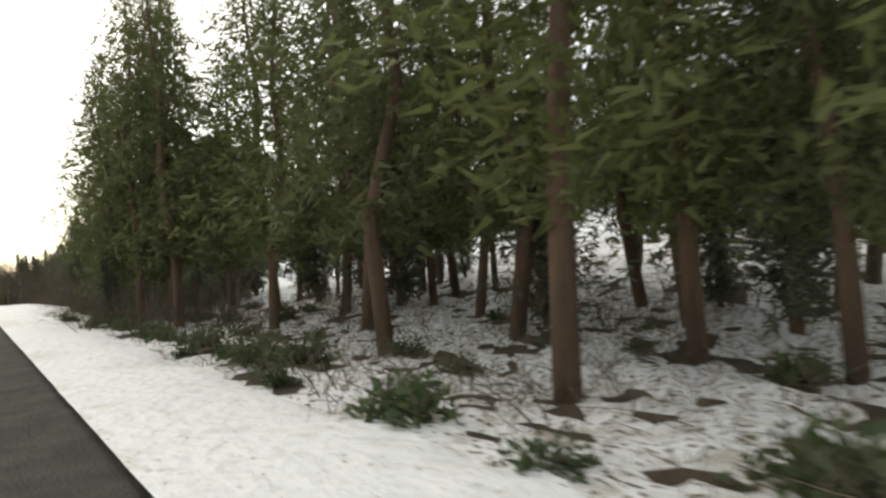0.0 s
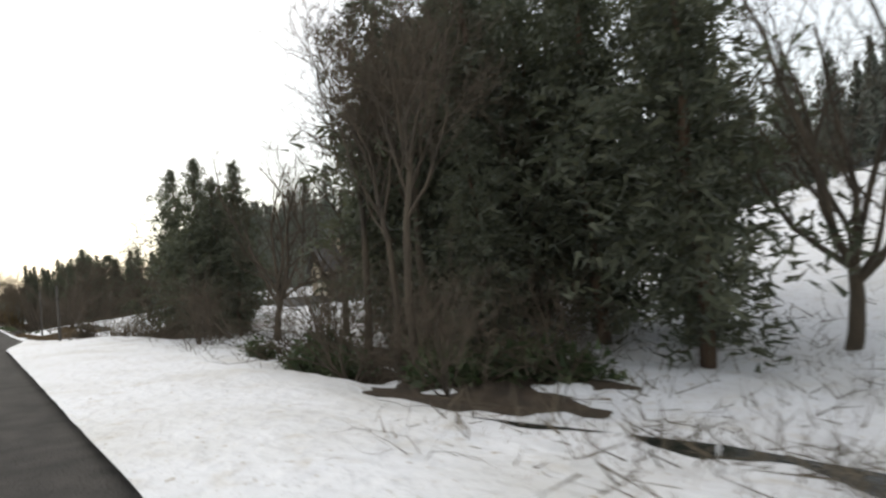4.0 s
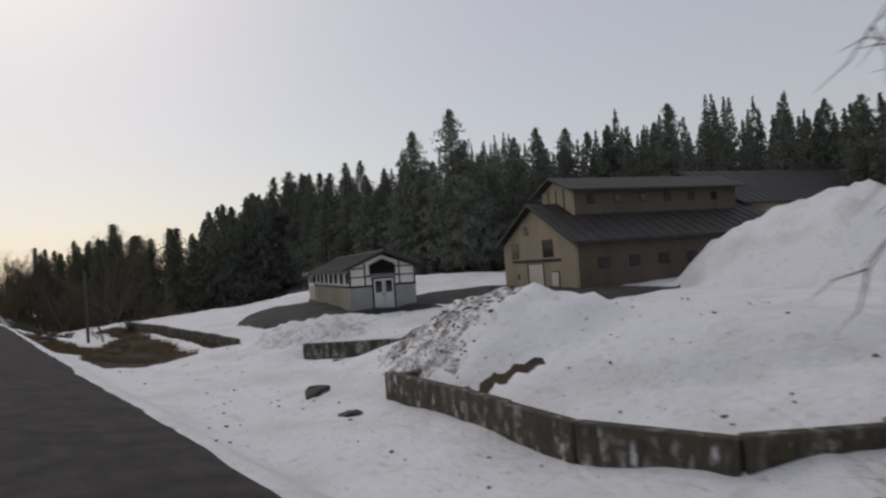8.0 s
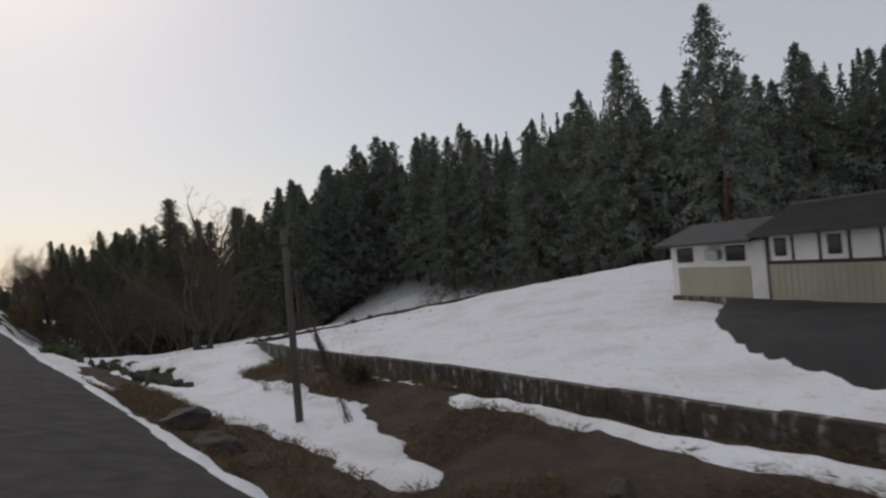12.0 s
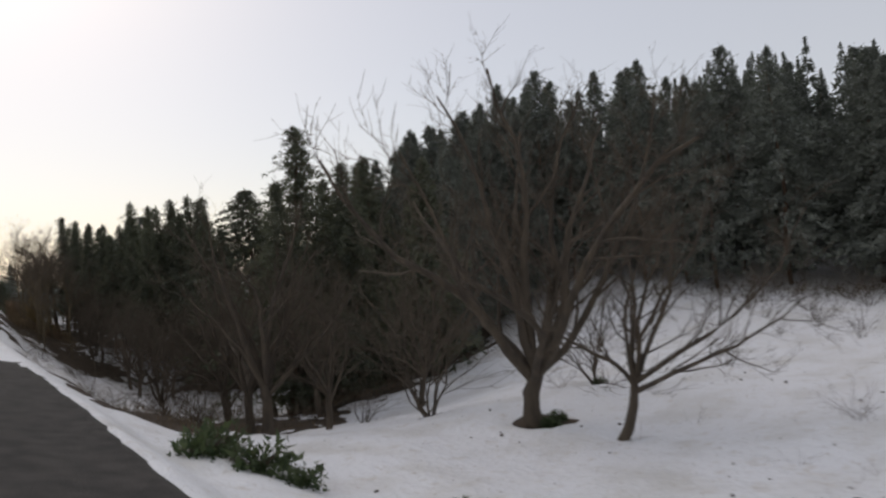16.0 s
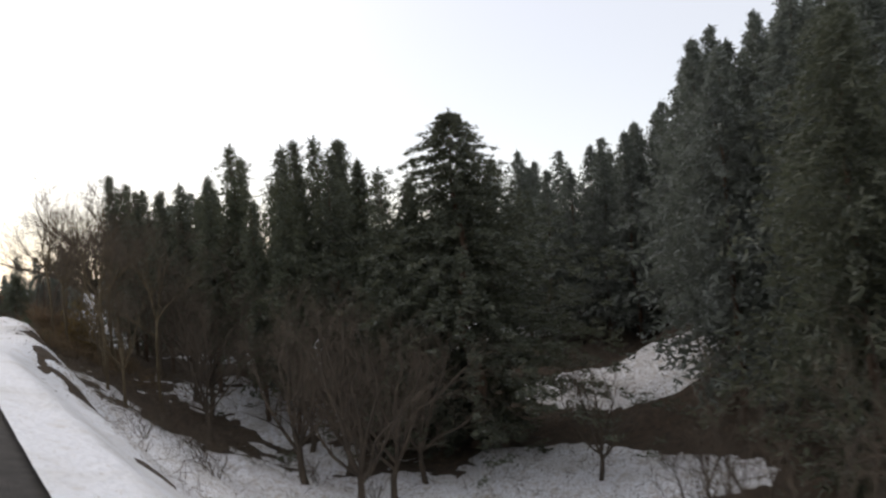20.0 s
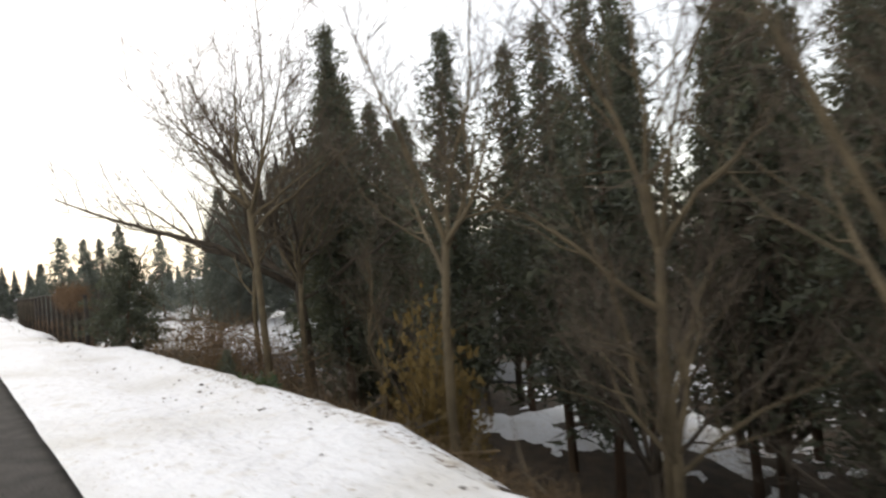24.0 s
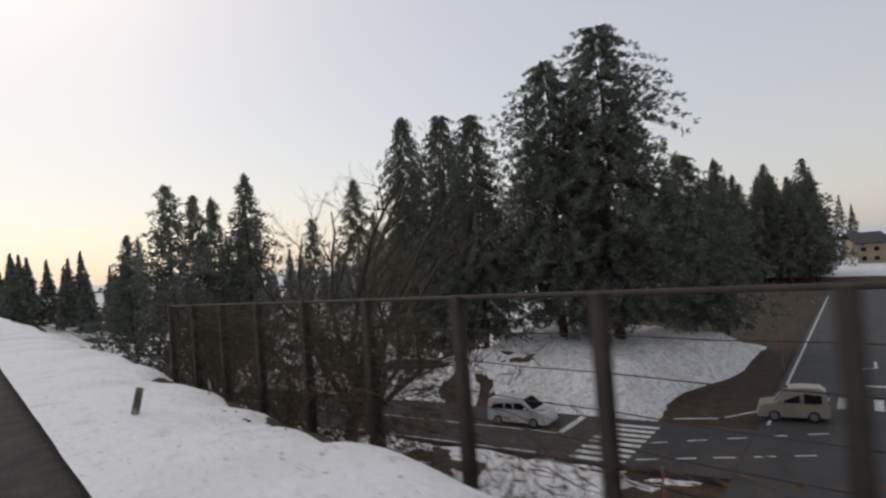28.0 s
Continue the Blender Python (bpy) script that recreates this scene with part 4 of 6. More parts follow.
# the field before the ravine
wide_tree.put(17.2, 91.8, 1.3, 0.3)
spread_tree[0].put(16.9, 88.0, 1.0, -1.2, 0.34)
clump_tree[0].put(17.4, 99.0, 1.25, 0.7)
clump_tree[1].put(23.5, 94.0, 0.9, 0.7)
scatter(thicket, 12, 22, 50, 84, 100, 0.5, 0.9, 3)
thicket[1].put(21.6, 80.6, 0.8, 1.0)
thicket[0].put(21.9, 79.2, 0.85, 2.0)
thicket[2].put(22.6, 79.9, 0.75, 4.0)
for i, (x, y, k) in enumerate(((15.4, 72.6, 0.6), (16.3, 72.9, 0.5), (17.6, 73.0, 0.55), (19.4, 73.2, 0.45), (23.4, 73.8, 0.5), (25.6, 74.8, 0.55))):
    matted_bush[i % 2].put(x, y - 0.3, k, i * 1.7, tall=0.55)
matted_bush[0].put(11.9, 52.6, 0.8, 0.4, tall=0.7)
matted_bush[1].put(12.3, 54.2, 0.65, 2.4, tall=0.7)
thicket[2].put(11.6, 53.4, 0.7, 1.4)
thicket[0].put(12.0, 51.6, 0.6, 3.4)
scatter(evergreen, 34, 7.2, 9.4, 64, 87, 0.35, 0.65, 0.5)
scatter(evergreen, 9, 15.0, 18.2, 72.7, 73.4, 0.35, 0.6, 0.4)
scatter(evergreen, 6, 21.4, 23.6, 79.6, 80.9, 0.35, 0.6, 0.3)
for x, y in ((17.0, 91.2), (17.8, 91.5), (23.3, 93.6)):
    evergreen[1].put(x, y, 0.6, x)
scatter(sapling, 9, 9, 20, 64, 90, 0.3, 0.6, 1.5)
scatter(thicket, 3, 8.5, 11, 52, 56, 0.5, 0.7, 1.0)
# the ravine
old_tree[0].put(11.9, 105.6, 1.0, 1.7)
old_tree[1].put(11.7, 106.7, 0.85, 3.4)
for x, y, k in ((5.2, 93.4, 1.3), (6.3, 92.2, 1.5), (6.8, 90.8, 1.0), (5.8, 94.6, 1.5)):
    evergreen[0].put(x, y, k, x * 5)
thicket[0].put(6.2, 93.0, 0.7, 1.0)
scatter(thicket, 4, 16, 22, 77, 82, 0.5, 0.8, 1.2)
scatter(spread_tree, 10, 13, 26, 104, 140, 0.95, 1.3, 4.0)
scatter(spread_tree, 9, 16, 28, 156, 186, 1.1, 1.5, 4.0)
scatter(thicket, 22, 7, 22, 102, 190, 0.9, 1.7, 2.0)
for x, y, k in ((23.3, 123.3, 1.2), (20, 120.5, 0.9), (26.5, 121.5, 1.0), (33, 137, 1.2), (36, 133, 1.25), (39, 139, 1.3)):
    close_cedar[int(x) % 2].put(x, y, k, x)
for x, y, k in ((33, 118.5, 0.95), (35, 123, 0.9), (33.5, 172, 1.2), (39.5, 172, 1.2), (34, 181, 1.25)):
    ravine_cedar[int(x) % 2].put(x, y, k, x)
for x, y, k in ((31, 173, 1.3), (29, 178, 1.35), (27, 184, 1.3), (30.5, 188, 1.35), (25, 192, 1.3), (22.5, 181, 1.05), (33, 196, 1.3), (36, 188, 1.4)):
    grove_cedar[int(x) % 2].put(x, y, k, x)
scatter(spread_tree, 6, 22, 34, 186, 214, 1.3, 1.7, 3.6)
scatter(far_cedar, 16, 74, 100, 152, 196, 1.2, 1.4, 5.5, lambda x, y: y < 0.9 * x + 108)
scatter(far_cedar, 28, 50, 84, 126, 160, 0.95, 1.25, 4.5)
scatter(far_cedar, 10, 76, 100, 176, 214, 1.1, 1.3, 6.0)
cone_cedar.put(36.5, 169, 1.65, 0.3, tall=0.61)
scatter(far_cedar, 11, 64, 80, 170, 204, 0.85, 1.1, 4.5)
scatter(thicket, 7, 8.5, 17, 115, 129, 1.3, 2.0, 1.5)
spread_tree[1].put(34.5, 154.0, 1.0, 1.0)
scatter(thicket, 26, 38, 62, 134, 152, 1.2, 2.2, 2.0)
# the embankment before the bridge
for i, (x, y, k) in enumerate(((9.6, 174.4, 0.85), (10.4, 187.6, 0.8), (11.5, 199.5, 0.8))):
    ochre_tree[i % 3].put(x, y, k, i * 2.1, 0.1 * math.sin(i))
for i, (x, y, k) in enumerate(((9.2, 203.4, 1.1), (12.0, 210.0, 1.0), (13.0, 207.5, 1.05), (10.2, 184.0, 1.0), (12.2, 189.0, 1.15), (9.4, 179.0, 0.95), (9.0, 192.4, 0.9), (13.6, 181.0, 1.1))):
    pole_tree[i % 3].put(x, y, k, i * 2.3, 0.05 * math.sin(2 * i))
for i, (x, y, k) in enumerate(((17.0, 211.0, 1.15), (18.5, 213.5, 1.1), (17.8, 202.2, 1.0), (22.0, 200.0, 1.1), (18.5, 195.0, 1.0), (24.0, 197.0, 1.1))):
    grove_cedar[i % 2].put(x, y, k, i * 1.7)
for i, (x, y, k) in enumerate(((20, 216, 1.2), (28, 208, 1.2), (30, 201.5, 1.3), (32, 197, 1.15), (34, 194, 1.2), (34, 190, 1.4), (34, 184.5, 1.4), (27, 203, 1.0), (25, 193, 1.05), (29, 187, 1.1), (20.5, 187, 1.0), (24, 178, 1.2))):
    grove_cedar[i % 2].put(x, y, k, i * 1.3)
great_tree.put(15.5, 212.5, 1.0, 0.6)
for i, (x, y, k) in enumerate(((10.2, 195.0, 1.45), (11.8, 196.4, 1.3), (8.6, 206.5, 0.7))):
    golden_bush[i % 2].put(x, y, k, i * 1.9, tall=1.85 if k > 1 else 1.0)
for i, (x, y, k) in enumerate(((19.6, 205.4, 1.1), (16.4, 192.5, 1.15), (16.8, 183.5, 1.2), (15.6, 176, 1.1))):
    spread_tree[i % 3].put(x, y, k, i * 1.9)
bank_cedar[0].put(22.8, 219.5, 1.15, 0.7)
spread_tree[0].put(12.4, 221.6, 0.85, 0.8)
bank_cedar[1].put(24.5, 218.5, 1.1, 1.7)
scatter(thicket, 9, 7.8, 12, 172, 216, 0.45, 0.8, 1.6)
young_pine[0].put(6.6, 200.3, 0.32, 0.4)
open_pine.put(7.0, 215.3, 0.86, 0.4, 0.05)
scatter(thicket, 5, 12.5, 20, 207, 216, 0.9, 1.4, 1.4)
for i, (x, y, k) in enumerate(((20.4, 210.6, 0.9), (23.0, 212.5, 0.95), (25.5, 209.5, 1.0))):
    spread_tree[i].put(x, y, k, i * 1.1)
bank_cedar[0].put(27.5, 214.0, 0.5, 2.0)
bank_cedar[1].put(30.5, 216.0, 0.55, 1.0)
scatter(thicket, 3, 8.5, 11, 204, 209, 0.4, 0.6, 1.4)
scatter(evergreen, 12, 5.9, 9.0, 196, 219, 0.6, 1.2, 0.9)
scatter(dry_grass, 18, 6.0, 7.6, 220, 252, 0.6, 1.1, 0.9)
scatter(thicket, 12, 6.8, 10, 238, 262, 0.9, 1.5, 1.6)
# beyond the junction
round_cedar[0].put(43.7, 266.5, 0.95, 0.0, tall=0.93)
round_cedar[0].put(41.2, 270.5, 0.8, 1.4, tall=1.0)
round_cedar[0].put(38, 277, 0.56, 2.0, tall=1.3)
round_cedar[0].put(38.5, 282, 0.58, 3.0, tall=1.42)
round_cedar[0].put(37.5, 287, 0.5, 5.0, tall=1.7)
round_cedar[0].put(53, 265, 0.55, 4.0)
far_cedar[0].put(57.2, 264, 0.72, 1.0)
for x, y, k in ((23, 294, 0.84), (20.5, 296.5, 0.74), (17.6, 293, 0.74), (13.5, 286, 0.72), (11.5, 291, 0.52), (42, 305, 0.9)):
    far_cedar[int(x) % 4].put(x, y, k, x)
old_tree[0].put(15.3, 262.0, 1.3, 3.1)
old_tree[1].put(16.6, 262.6, 1.05, 0.6)
spread_tree[1].put(13.6, 266.5, 0.9, 0.6)
ravine_cedar[0].put(33.5, 229.0, 1.15, 0.5)
ravine_cedar[1].put(37, 231.5, 1.25, 1.5)
spread_tree[0].put(29.5, 231.0, 1.3, 1.0)
scatter(spread_tree, 5, 11, 30, 266, 284, 0.6, 0.9, 3.2)
scatter(far_cedar, 44, 134, 168, 278, 326, 0.85, 1.1, 3.6, lambda x, y: y > 236 + 0.35 * x)
scatter(far_cedar, 14, 26, 140, 312, 400, 0.7, 0.9, 8)
# forest on the hill: the front rows tree by tree, the rest as one wood
scatter(far_cedar, 72, 60, 92, 42, 128, 0.72, 1.08, 4.4, lambda x, y: x > 60 + 5 * math.sin(y * 0.06) + (20 if y < 52 else 0) and not (y < 60 and x < 84))
scatter(far_cedar, 30, 84, 98, -34, 46, 0.5, 0.78, 4.4)
scatter(far_cedar, 32, 44, 72, 118, 150, 0.85, 1.15, 4.0, lambda x, y: y > 100 + 0.6 * x)
scatter(thicket, 18, 50, 62, 78, 104, 0.9, 1.6, 2.5)


def far_wood(name, count, x0, x1, y0, y1, h0, h1, label, dip=0.0):
    """A distant wood as one mesh: pointed crowns of leaf sprays."""
    rng = np.random.default_rng(count)
    px, py = x0 + (x1 - x0) * rng.random(count), y0 + (y1 - y0) * rng.random(count)
    pz, hh = land(px, py), (h0 + (h1 - h0) * rng.random(count)) * (1 - 0.35 * dip * fade(-py, -50, -25))
    n = 900
    s = 0.06 + 0.94 * rng.random((count, n)) ** 1.15
    a = rng.random((count, n)) * 6.283
    rr = (hh * 0.21)[:, None] * (1.02 - s) ** 1.1 * np.sqrt(rng.random((count, n))) * (1 + 0.25 * np.sin(3 * a + 11 * s))
    c = np.stack([px[:, None] + rr * np.cos(a), py[:, None] + rr * np.sin(a), pz[:, None] + s * hh[:, None]], -1).reshape(-1, 3)
    d = np.stack([np.cos(a), np.sin(a), -0.2 + 0 * a], -1).reshape(-1, 3) * 0.7 + rng.normal(size=(count * n, 3)) * 0.6
    d /= np.linalg.norm(d, axis=1)[:, None]
    ob = leaf_mesh(name, c, d, (1.05 * (0.45 + 0.55 * np.clip(2.2 * (1 - s), 0, 1))).ravel(), 0.26, rng, HAZED_CEDAR)
    return tagged(ob, label, "forest", kind="stuff")


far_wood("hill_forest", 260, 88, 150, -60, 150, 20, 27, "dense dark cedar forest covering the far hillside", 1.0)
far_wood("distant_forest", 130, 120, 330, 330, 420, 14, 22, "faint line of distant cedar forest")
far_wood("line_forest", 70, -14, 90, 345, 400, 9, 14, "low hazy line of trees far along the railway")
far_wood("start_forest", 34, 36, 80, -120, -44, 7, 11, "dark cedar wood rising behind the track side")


brush("wood_undergrowth", 15000, 3.6, 18, -96, -46, 0.5, 3, "thin dead stems and twigs on the wood floor")
brush("clearing_undergrowth", 5000, 7.5, 22, -46, -12, 0.6, 4, "thin dead stems at the edge of the clearing")
brush("bank_litter", 52000, 3.4, 13.6, 27, 64, 0.26, 11, "matted dead grass and twigs on the bare bank", DRY_LITTER, ok=lambda x, y: snow_cover(x, y) < 0.5, width=0.06, sink=0.15)
brush("slope_litter", 16000, 3.8, 14, 140, 222, 0.26, 12, "dead grass and twigs on the bare embankment slope", DRY_LITTER, ok=lambda x, y: snow_cover(x, y) < 0.55, width=0.05, sink=0.15)
brush("ravine_litter", 16000, 8, 60, 104, 190, 0.5, 13, "dead grass and fern on the bare ravine ground", DRY_LITTER, ok=lambda x, y: snow_cover(x, y) < 0.5, width=0.05, sink=0.15)
brush("wood_litter", 9000, 3.6, 16, -96, -46, 0.22, 16, "needles and twigs littering the wood floor", DRY_LITTER, width=0.05, sink=0.1)
brush("tangle_undergrowth", 2600, 7.5, 20, 203, 219, 0.9, 17, "tangle of brown stems below the leaning trees")
brush("roadside_undergrowth", 8000, 24, 110, 205, 300, 1.2, 18, "brown dead stems on the road banks", ok=lambda x, y: (snow_cover(x, y) < 0.5) & ((junction(x, y)[1] < -8.6) & (junction(x, y)[1] > -26) | (junction(x, y)[0] > 37) & (junction(x, y)[1] > 4.5)))
brush("ravine_undergrowth", 13000, 6.5, 56, 100, 190, 1.0, 5, "brown dead stems and brushwood on the ravine slopes", ok=lambda x, y: y > 100 + 0.6 * x)
brush("slope_undergrowth", 6000, 6.0, 18, 166, 222, 0.9, 6, "brown dead stems on the embankment slope")
brush("bank_grass", 26000, 3.8, 13.2, 25, 63, 0.17, 38, "matted brown dead grass on the bare bank", DRY_LITTER, ok=lambda x, y: snow_cover(x, y) < 0.5, width=0.05)
brush("bank_bramble", 9000, 6.8, 15, 185, 212, 1.3, 28, "matted brown bramble and dead stems under the trees", DRY_LITTER, width=0.012)
brush("sapling_thicket", 2600, 7.6, 11.5, 203, 217.5, 3.0, 18, "brown leafless saplings and bramble canes on the bank", VINE, width=0.006)
brush("bank_undergrowth", 16000, 6.3, 13, 219, 268, 1.25, 8, "dry brambles on the bank below the fence")
brush("forest_edge_undergrowth", 7000, 40, 64, 78, 112, 1.2, 7, "brown brushwood along the forest edge", ok=lambda x, y: x > 56)
brush("shade_undergrowth", 2600, 5.2, 10, -21, -12.5, 0.7, 14, "dead stems under the trackside cedars")
brush("verge_undergrowth", 7000, 20, 76, 250, 312, 2.0, 15, "brown brushwood behind the snowy verge", ok=lambda x, y: (junction(x, y)[1] > 17) & (junction(x, y)[1] < 27) & (junction(x, y)[0] > 6) & (junction(x, y)[0] < 38))


def clods(name, count, x0, x1, y0, y1, lo, hi, seed, label, ok=None):
    """Lumps of earth and gravel lying on the snow, as one mesh."""
    rng = np.random.default_rng(seed)
    bm = bmesh.new()
    bmesh.ops.create_icosphere(bm, subdivisions=1, radius=1)
    tv = np.array([v.co[:] for v in bm.verts])
    tf = np.array([[v.index for v in f.verts] for f in bm.faces])
    bm.free()
    x, y = x0 + (x1 - x0) * rng.random(count), y0 + (y1 - y0) * rng.random(count)
    if ok is not None:
        keep = ok(x, y)
        x, y = x[keep], y[keep]
    n = len(x)
    s = lo + (hi - lo) * rng.random(n) ** 2.5
    top = land(x, y) - 0.16 + 0.30 * np.clip(snow_cover(x, y) - 0.45, -0.5, 0.55)
    v = tv[None] * (1 + 0.3 * rng.normal(size=(n, len(tv), 1))) * s[:, None, None] * np.array([1.2, 0.9, 0.6])
    v = v + np.stack([x, y, top + 0.12 * s], 1)[:, None, :]
    f = tf[None] + (np.arange(n) * len(tv))[:, None, None]
    return tagged(link_mesh(name, v.reshape(-1, 3).tolist(), f.reshape(-1, 3).tolist(), SOIL, False, False), label, "earth clods", kind="stuff")


clods("earth_clods", 2600, 10.6, 18.4, 2.6, 9.8, 0.012, 0.06, 1, "dark clods of earth and gravel on the snow heap", ok=lambda x, y: (((x - 14.4) / 3.9) ** 2 + ((y - 5.0) / 4.7) ** 2 + 0.25 * rough_noise(x, y) < 0.95) & (y > 3.9 + 0.3 * (x - 14.4)))
clods("snow_debris", 700, 3.6, 22, -12, 30, 0.015, 0.06, 2, "small clods and bark scattered over the snow")
clods("bank_rubble", 900, 3.6, 13.5, 26, 62, 0.03, 0.16, 3, "clods and stones on the bare bank", ok=lambda x, y: snow_cover(x, y) < 0.55)
clods("shoulder_debris", 500, 3.2, 6.0, 160, 250, 0.012, 0.05, 4, "bits of bark scattered on the trackside snow")
clods("field_debris", 400, 5, 30, 64, 98, 0.015, 0.07, 5, "bits of bark and earth on the snow field")
# ---- retaining walls ----
def wall_run(pts, top, tall, label, material=CONCRETE):
    """A concrete retaining wall along a line of plan points; each cast bay is a part."""
    x0, y0 = pts[0]
    ob = thing("retaining_wall", Matrix.Translation((x0, y0, 0)), label, "wall", "retaining walls in the yard")
    for (ax, ay, za), (bx, by, zb) in zip([(*p, z) for p, z in zip(pts, top)], [(*p, z) for p, z in zip(pts[1:], top[1:])]):
        ln = math.hypot(bx - ax, by - ay)
        n = max(1, round(ln / 2.4))
        for i in range(n):
            g = Geo()
            w = ln / n - 0.015
            s = (i + 0.5) / n
            z = za + (zb - za) * s
            jig = 0.02 * math.sin(ax * 7 + i * 3.1)
            g.box(-w / 2, w / 2, -0.14, 0.14, z - tall, z + jig, 0.025)
            m = Matrix.Translation((ax + (bx - ax) * s - x0, ay + (by - ay) * s - y0, 0)) @ Matrix.Rotation(math.atan2(by - ay, bx - ax), 4, "Z")
            part("wall_bay", g, material, ob, at=m)
    return ob


wall_run([(11.4, 4.7), (9.4, 4.4), (9.1, 1.0), (8.5, -3.2), (9.2, -5.8), (11.0, -7.2), (14.0, -9.0), (18.0, -10.5)], [-0.25, 0.0, 0.0, 0.0, 0.0, 0.05, 0.15, 0.25], 1.6, "curved moss-stained concrete retaining wall under a snowy field", MOSSY_CONCRETE)
wall_run([(13.4, 18.6), (18.3, 13.2)], [-0.6, -0.62], 1.6, "streaked concrete retaining wall half buried in snow")
wall_run([(12.7, 26.2), (13.2, 33), (13.5, 42), (14.0, 50), (13.8, 60), (14.3, 66), (15.2, 72.4), (22.7, 73.3), (26.4, 75), (36, 77), (48, 79.4)], [-0.7, -0.75, -0.85, -0.9, -1.0, -1.15, -1.3, -1.15, -1.0, -0.8, -0.5], 1.4, "long low stained concrete retaining wall along the snow field", MOSSY_CONCRETE)

# ---- the white building ----
wb = thing("white_building", Matrix.Translation((WX, WY, 0.1)) @ Matrix.Rotation(WA, 4, "Z"), "single-storey half-timbered white building with khaki siding and dark roof", "building")
BW, BL, BAND, EAVE, PEAK = 4.7, 17.8, 1.62, 2.85, 3.75
for name, g, mat in (
        ("lower_wall", Geo().box(0, 0.18, 0.18, BL, -0.6, BAND, 0.01), SIDING),
        ("lower_wall", Geo().box(0, BW, 0, 0.18, -0.6, BAND, 0.01), GREY_SIDING),
        ("lower_wall", Geo().box(BW - 0.18, BW, 0.18, BL, -0.6, BAND, 0.01), SIDING),
        ("lower_wall", Geo().box(0.18, BW - 0.18, BL - 0.18, BL, -0.6, BAND, 0.01), SIDING),
        ("upper_wall", Geo().box(0.01, 0.17, 0.17, BL, BAND, EAVE, 0.005), PLASTER),
        ("upper_wall", Geo().box(BW - 0.17, BW - 0.01, 0.17, BL, BAND, EAVE, 0.005), PLASTER),
        ("gable_wall", Geo().prism([(0.01, BAND), (BW - 0.01, BAND), (BW - 0.01, EAVE), (BW / 2, PEAK), (0.01, EAVE)], 0.01, 0.17), PLASTER),
        ("gable_wall", Geo().prism([(0.01, BAND), (BW - 0.01, BAND), (BW - 0.01, EAVE), (BW / 2, PEAK), (0.01, EAVE)], BL - 0.17, BL - 0.01), PLASTER)):
    part(name, g, mat, wb)
for k in range(60):      # ribs of the siding on the long side
    part("siding_rib", Geo().box(-0.02, 0.004, 0.25 + k * 0.295, 0.33 + k * 0.295, -0.5, BAND - 0.04, 0.006), SIDING, wb)
for k in range(15):
    x = 0.12 + k * 0.31
    if not 1.6 < x < 3.2:
        part("siding_rib", Geo().box(x, x + 0.08, -0.02, 0.004, -0.5, BAND - 0.04, 0.006), GREY_SIDING, wb)


def timber(*a):
    part("timber_beam", Geo().box(*a, 0.008), TIMBER, wb)


timber(-0.03, 0.03, 0.0, BL, BAND - 0.05, BAND + 0.09)
timber(-0.03, BW + 0.03, -0.035, 0.03, BAND - 0.05, BAND + 0.09)
BAYS = 15
for k in range(BAYS + 1):
    y = 0.03 + k * (BL - 0.1) / BAYS
    timber(-0.028, 0.03, y, y + 0.11, BAND + 0.09, EAVE)
for x, z1 in ((0.0, EAVE), (1.05, EAVE + 0.38), (3.5, EAVE + 0.42), (BW - 0.1, EAVE)):
    timber(x, x + 0.1, -0.03, 0.03, BAND + 0.09, z1)
for z in (2.25, 2.85):
    timber(0.1, 1.2 if z > 2.5 else 1.55, -0.026, 0.03, z, z + 0.08)
    timber(3.3, BW - 0.1, -0.026, 0.03, z, z + 0.08)
timber(1.2, 3.5, -0.027, 0.03, 2.30, 2.38)
for k in range(BAYS):
    if k % 2 == 0:
        y = 0.03 + (k + 0.5) * (BL - 0.1) / BAYS + 0.04
        w = part("window", Geo().box(-0.035, 0.02, y - 0.27, y + 0.27, BAND + 0.28, BAND + 1.0, 0.008), TIMBER, wb)
        part("pane", Geo().box(-0.042, -0.03, y - 0.22, y + 0.22, BAND + 0.33, BAND + 0.95, 0.004), GLASS, w)
w = part("gable_window", Geo().prism([(1.42, 2.42), (3.28, 2.42), (3.28, 3.08), (2.35, 3.48), (1.42, 3.08)], -0.05, 0.02), TIMBER, wb, "dark arched gable window")
part("pane", Geo().prism([(1.5, 2.5), (3.2, 2.5), (3.2, 3.03), (2.35, 3.38), (1.5, 3.03)], -0.058, -0.045), GLASS, w)
part("door_frame", Geo().box(1.55, 1.67, -0.06, 0.04, 0, 2.2).box(3.08, 3.2, -0.06, 0.04, 0, 2.2).box(1.5, 3.25, -0.06, 0.04, 2.1, 2.24), TIMBER, wb)
for x in (1.67, 2.39):
    d = part("door", Geo().box(x, x + 0.69, -0.05, 0.0, 0.02, 2.1), DOOR_GREY, wb, "pale grey metal door leaf")
    part("pane", Geo().box(x + 0.12, x + 0.57, -0.058, -0.045, 1.15, 1.95, 0.005), GLASS, d)
    part("handle", Geo().box(x + (0.6 if x < 2 else 0.05), x + (0.64 if x < 2 else 0.09), -0.09, -0.05, 0.95, 1.1, 0.01), STEEL, d)
OV = 0.55
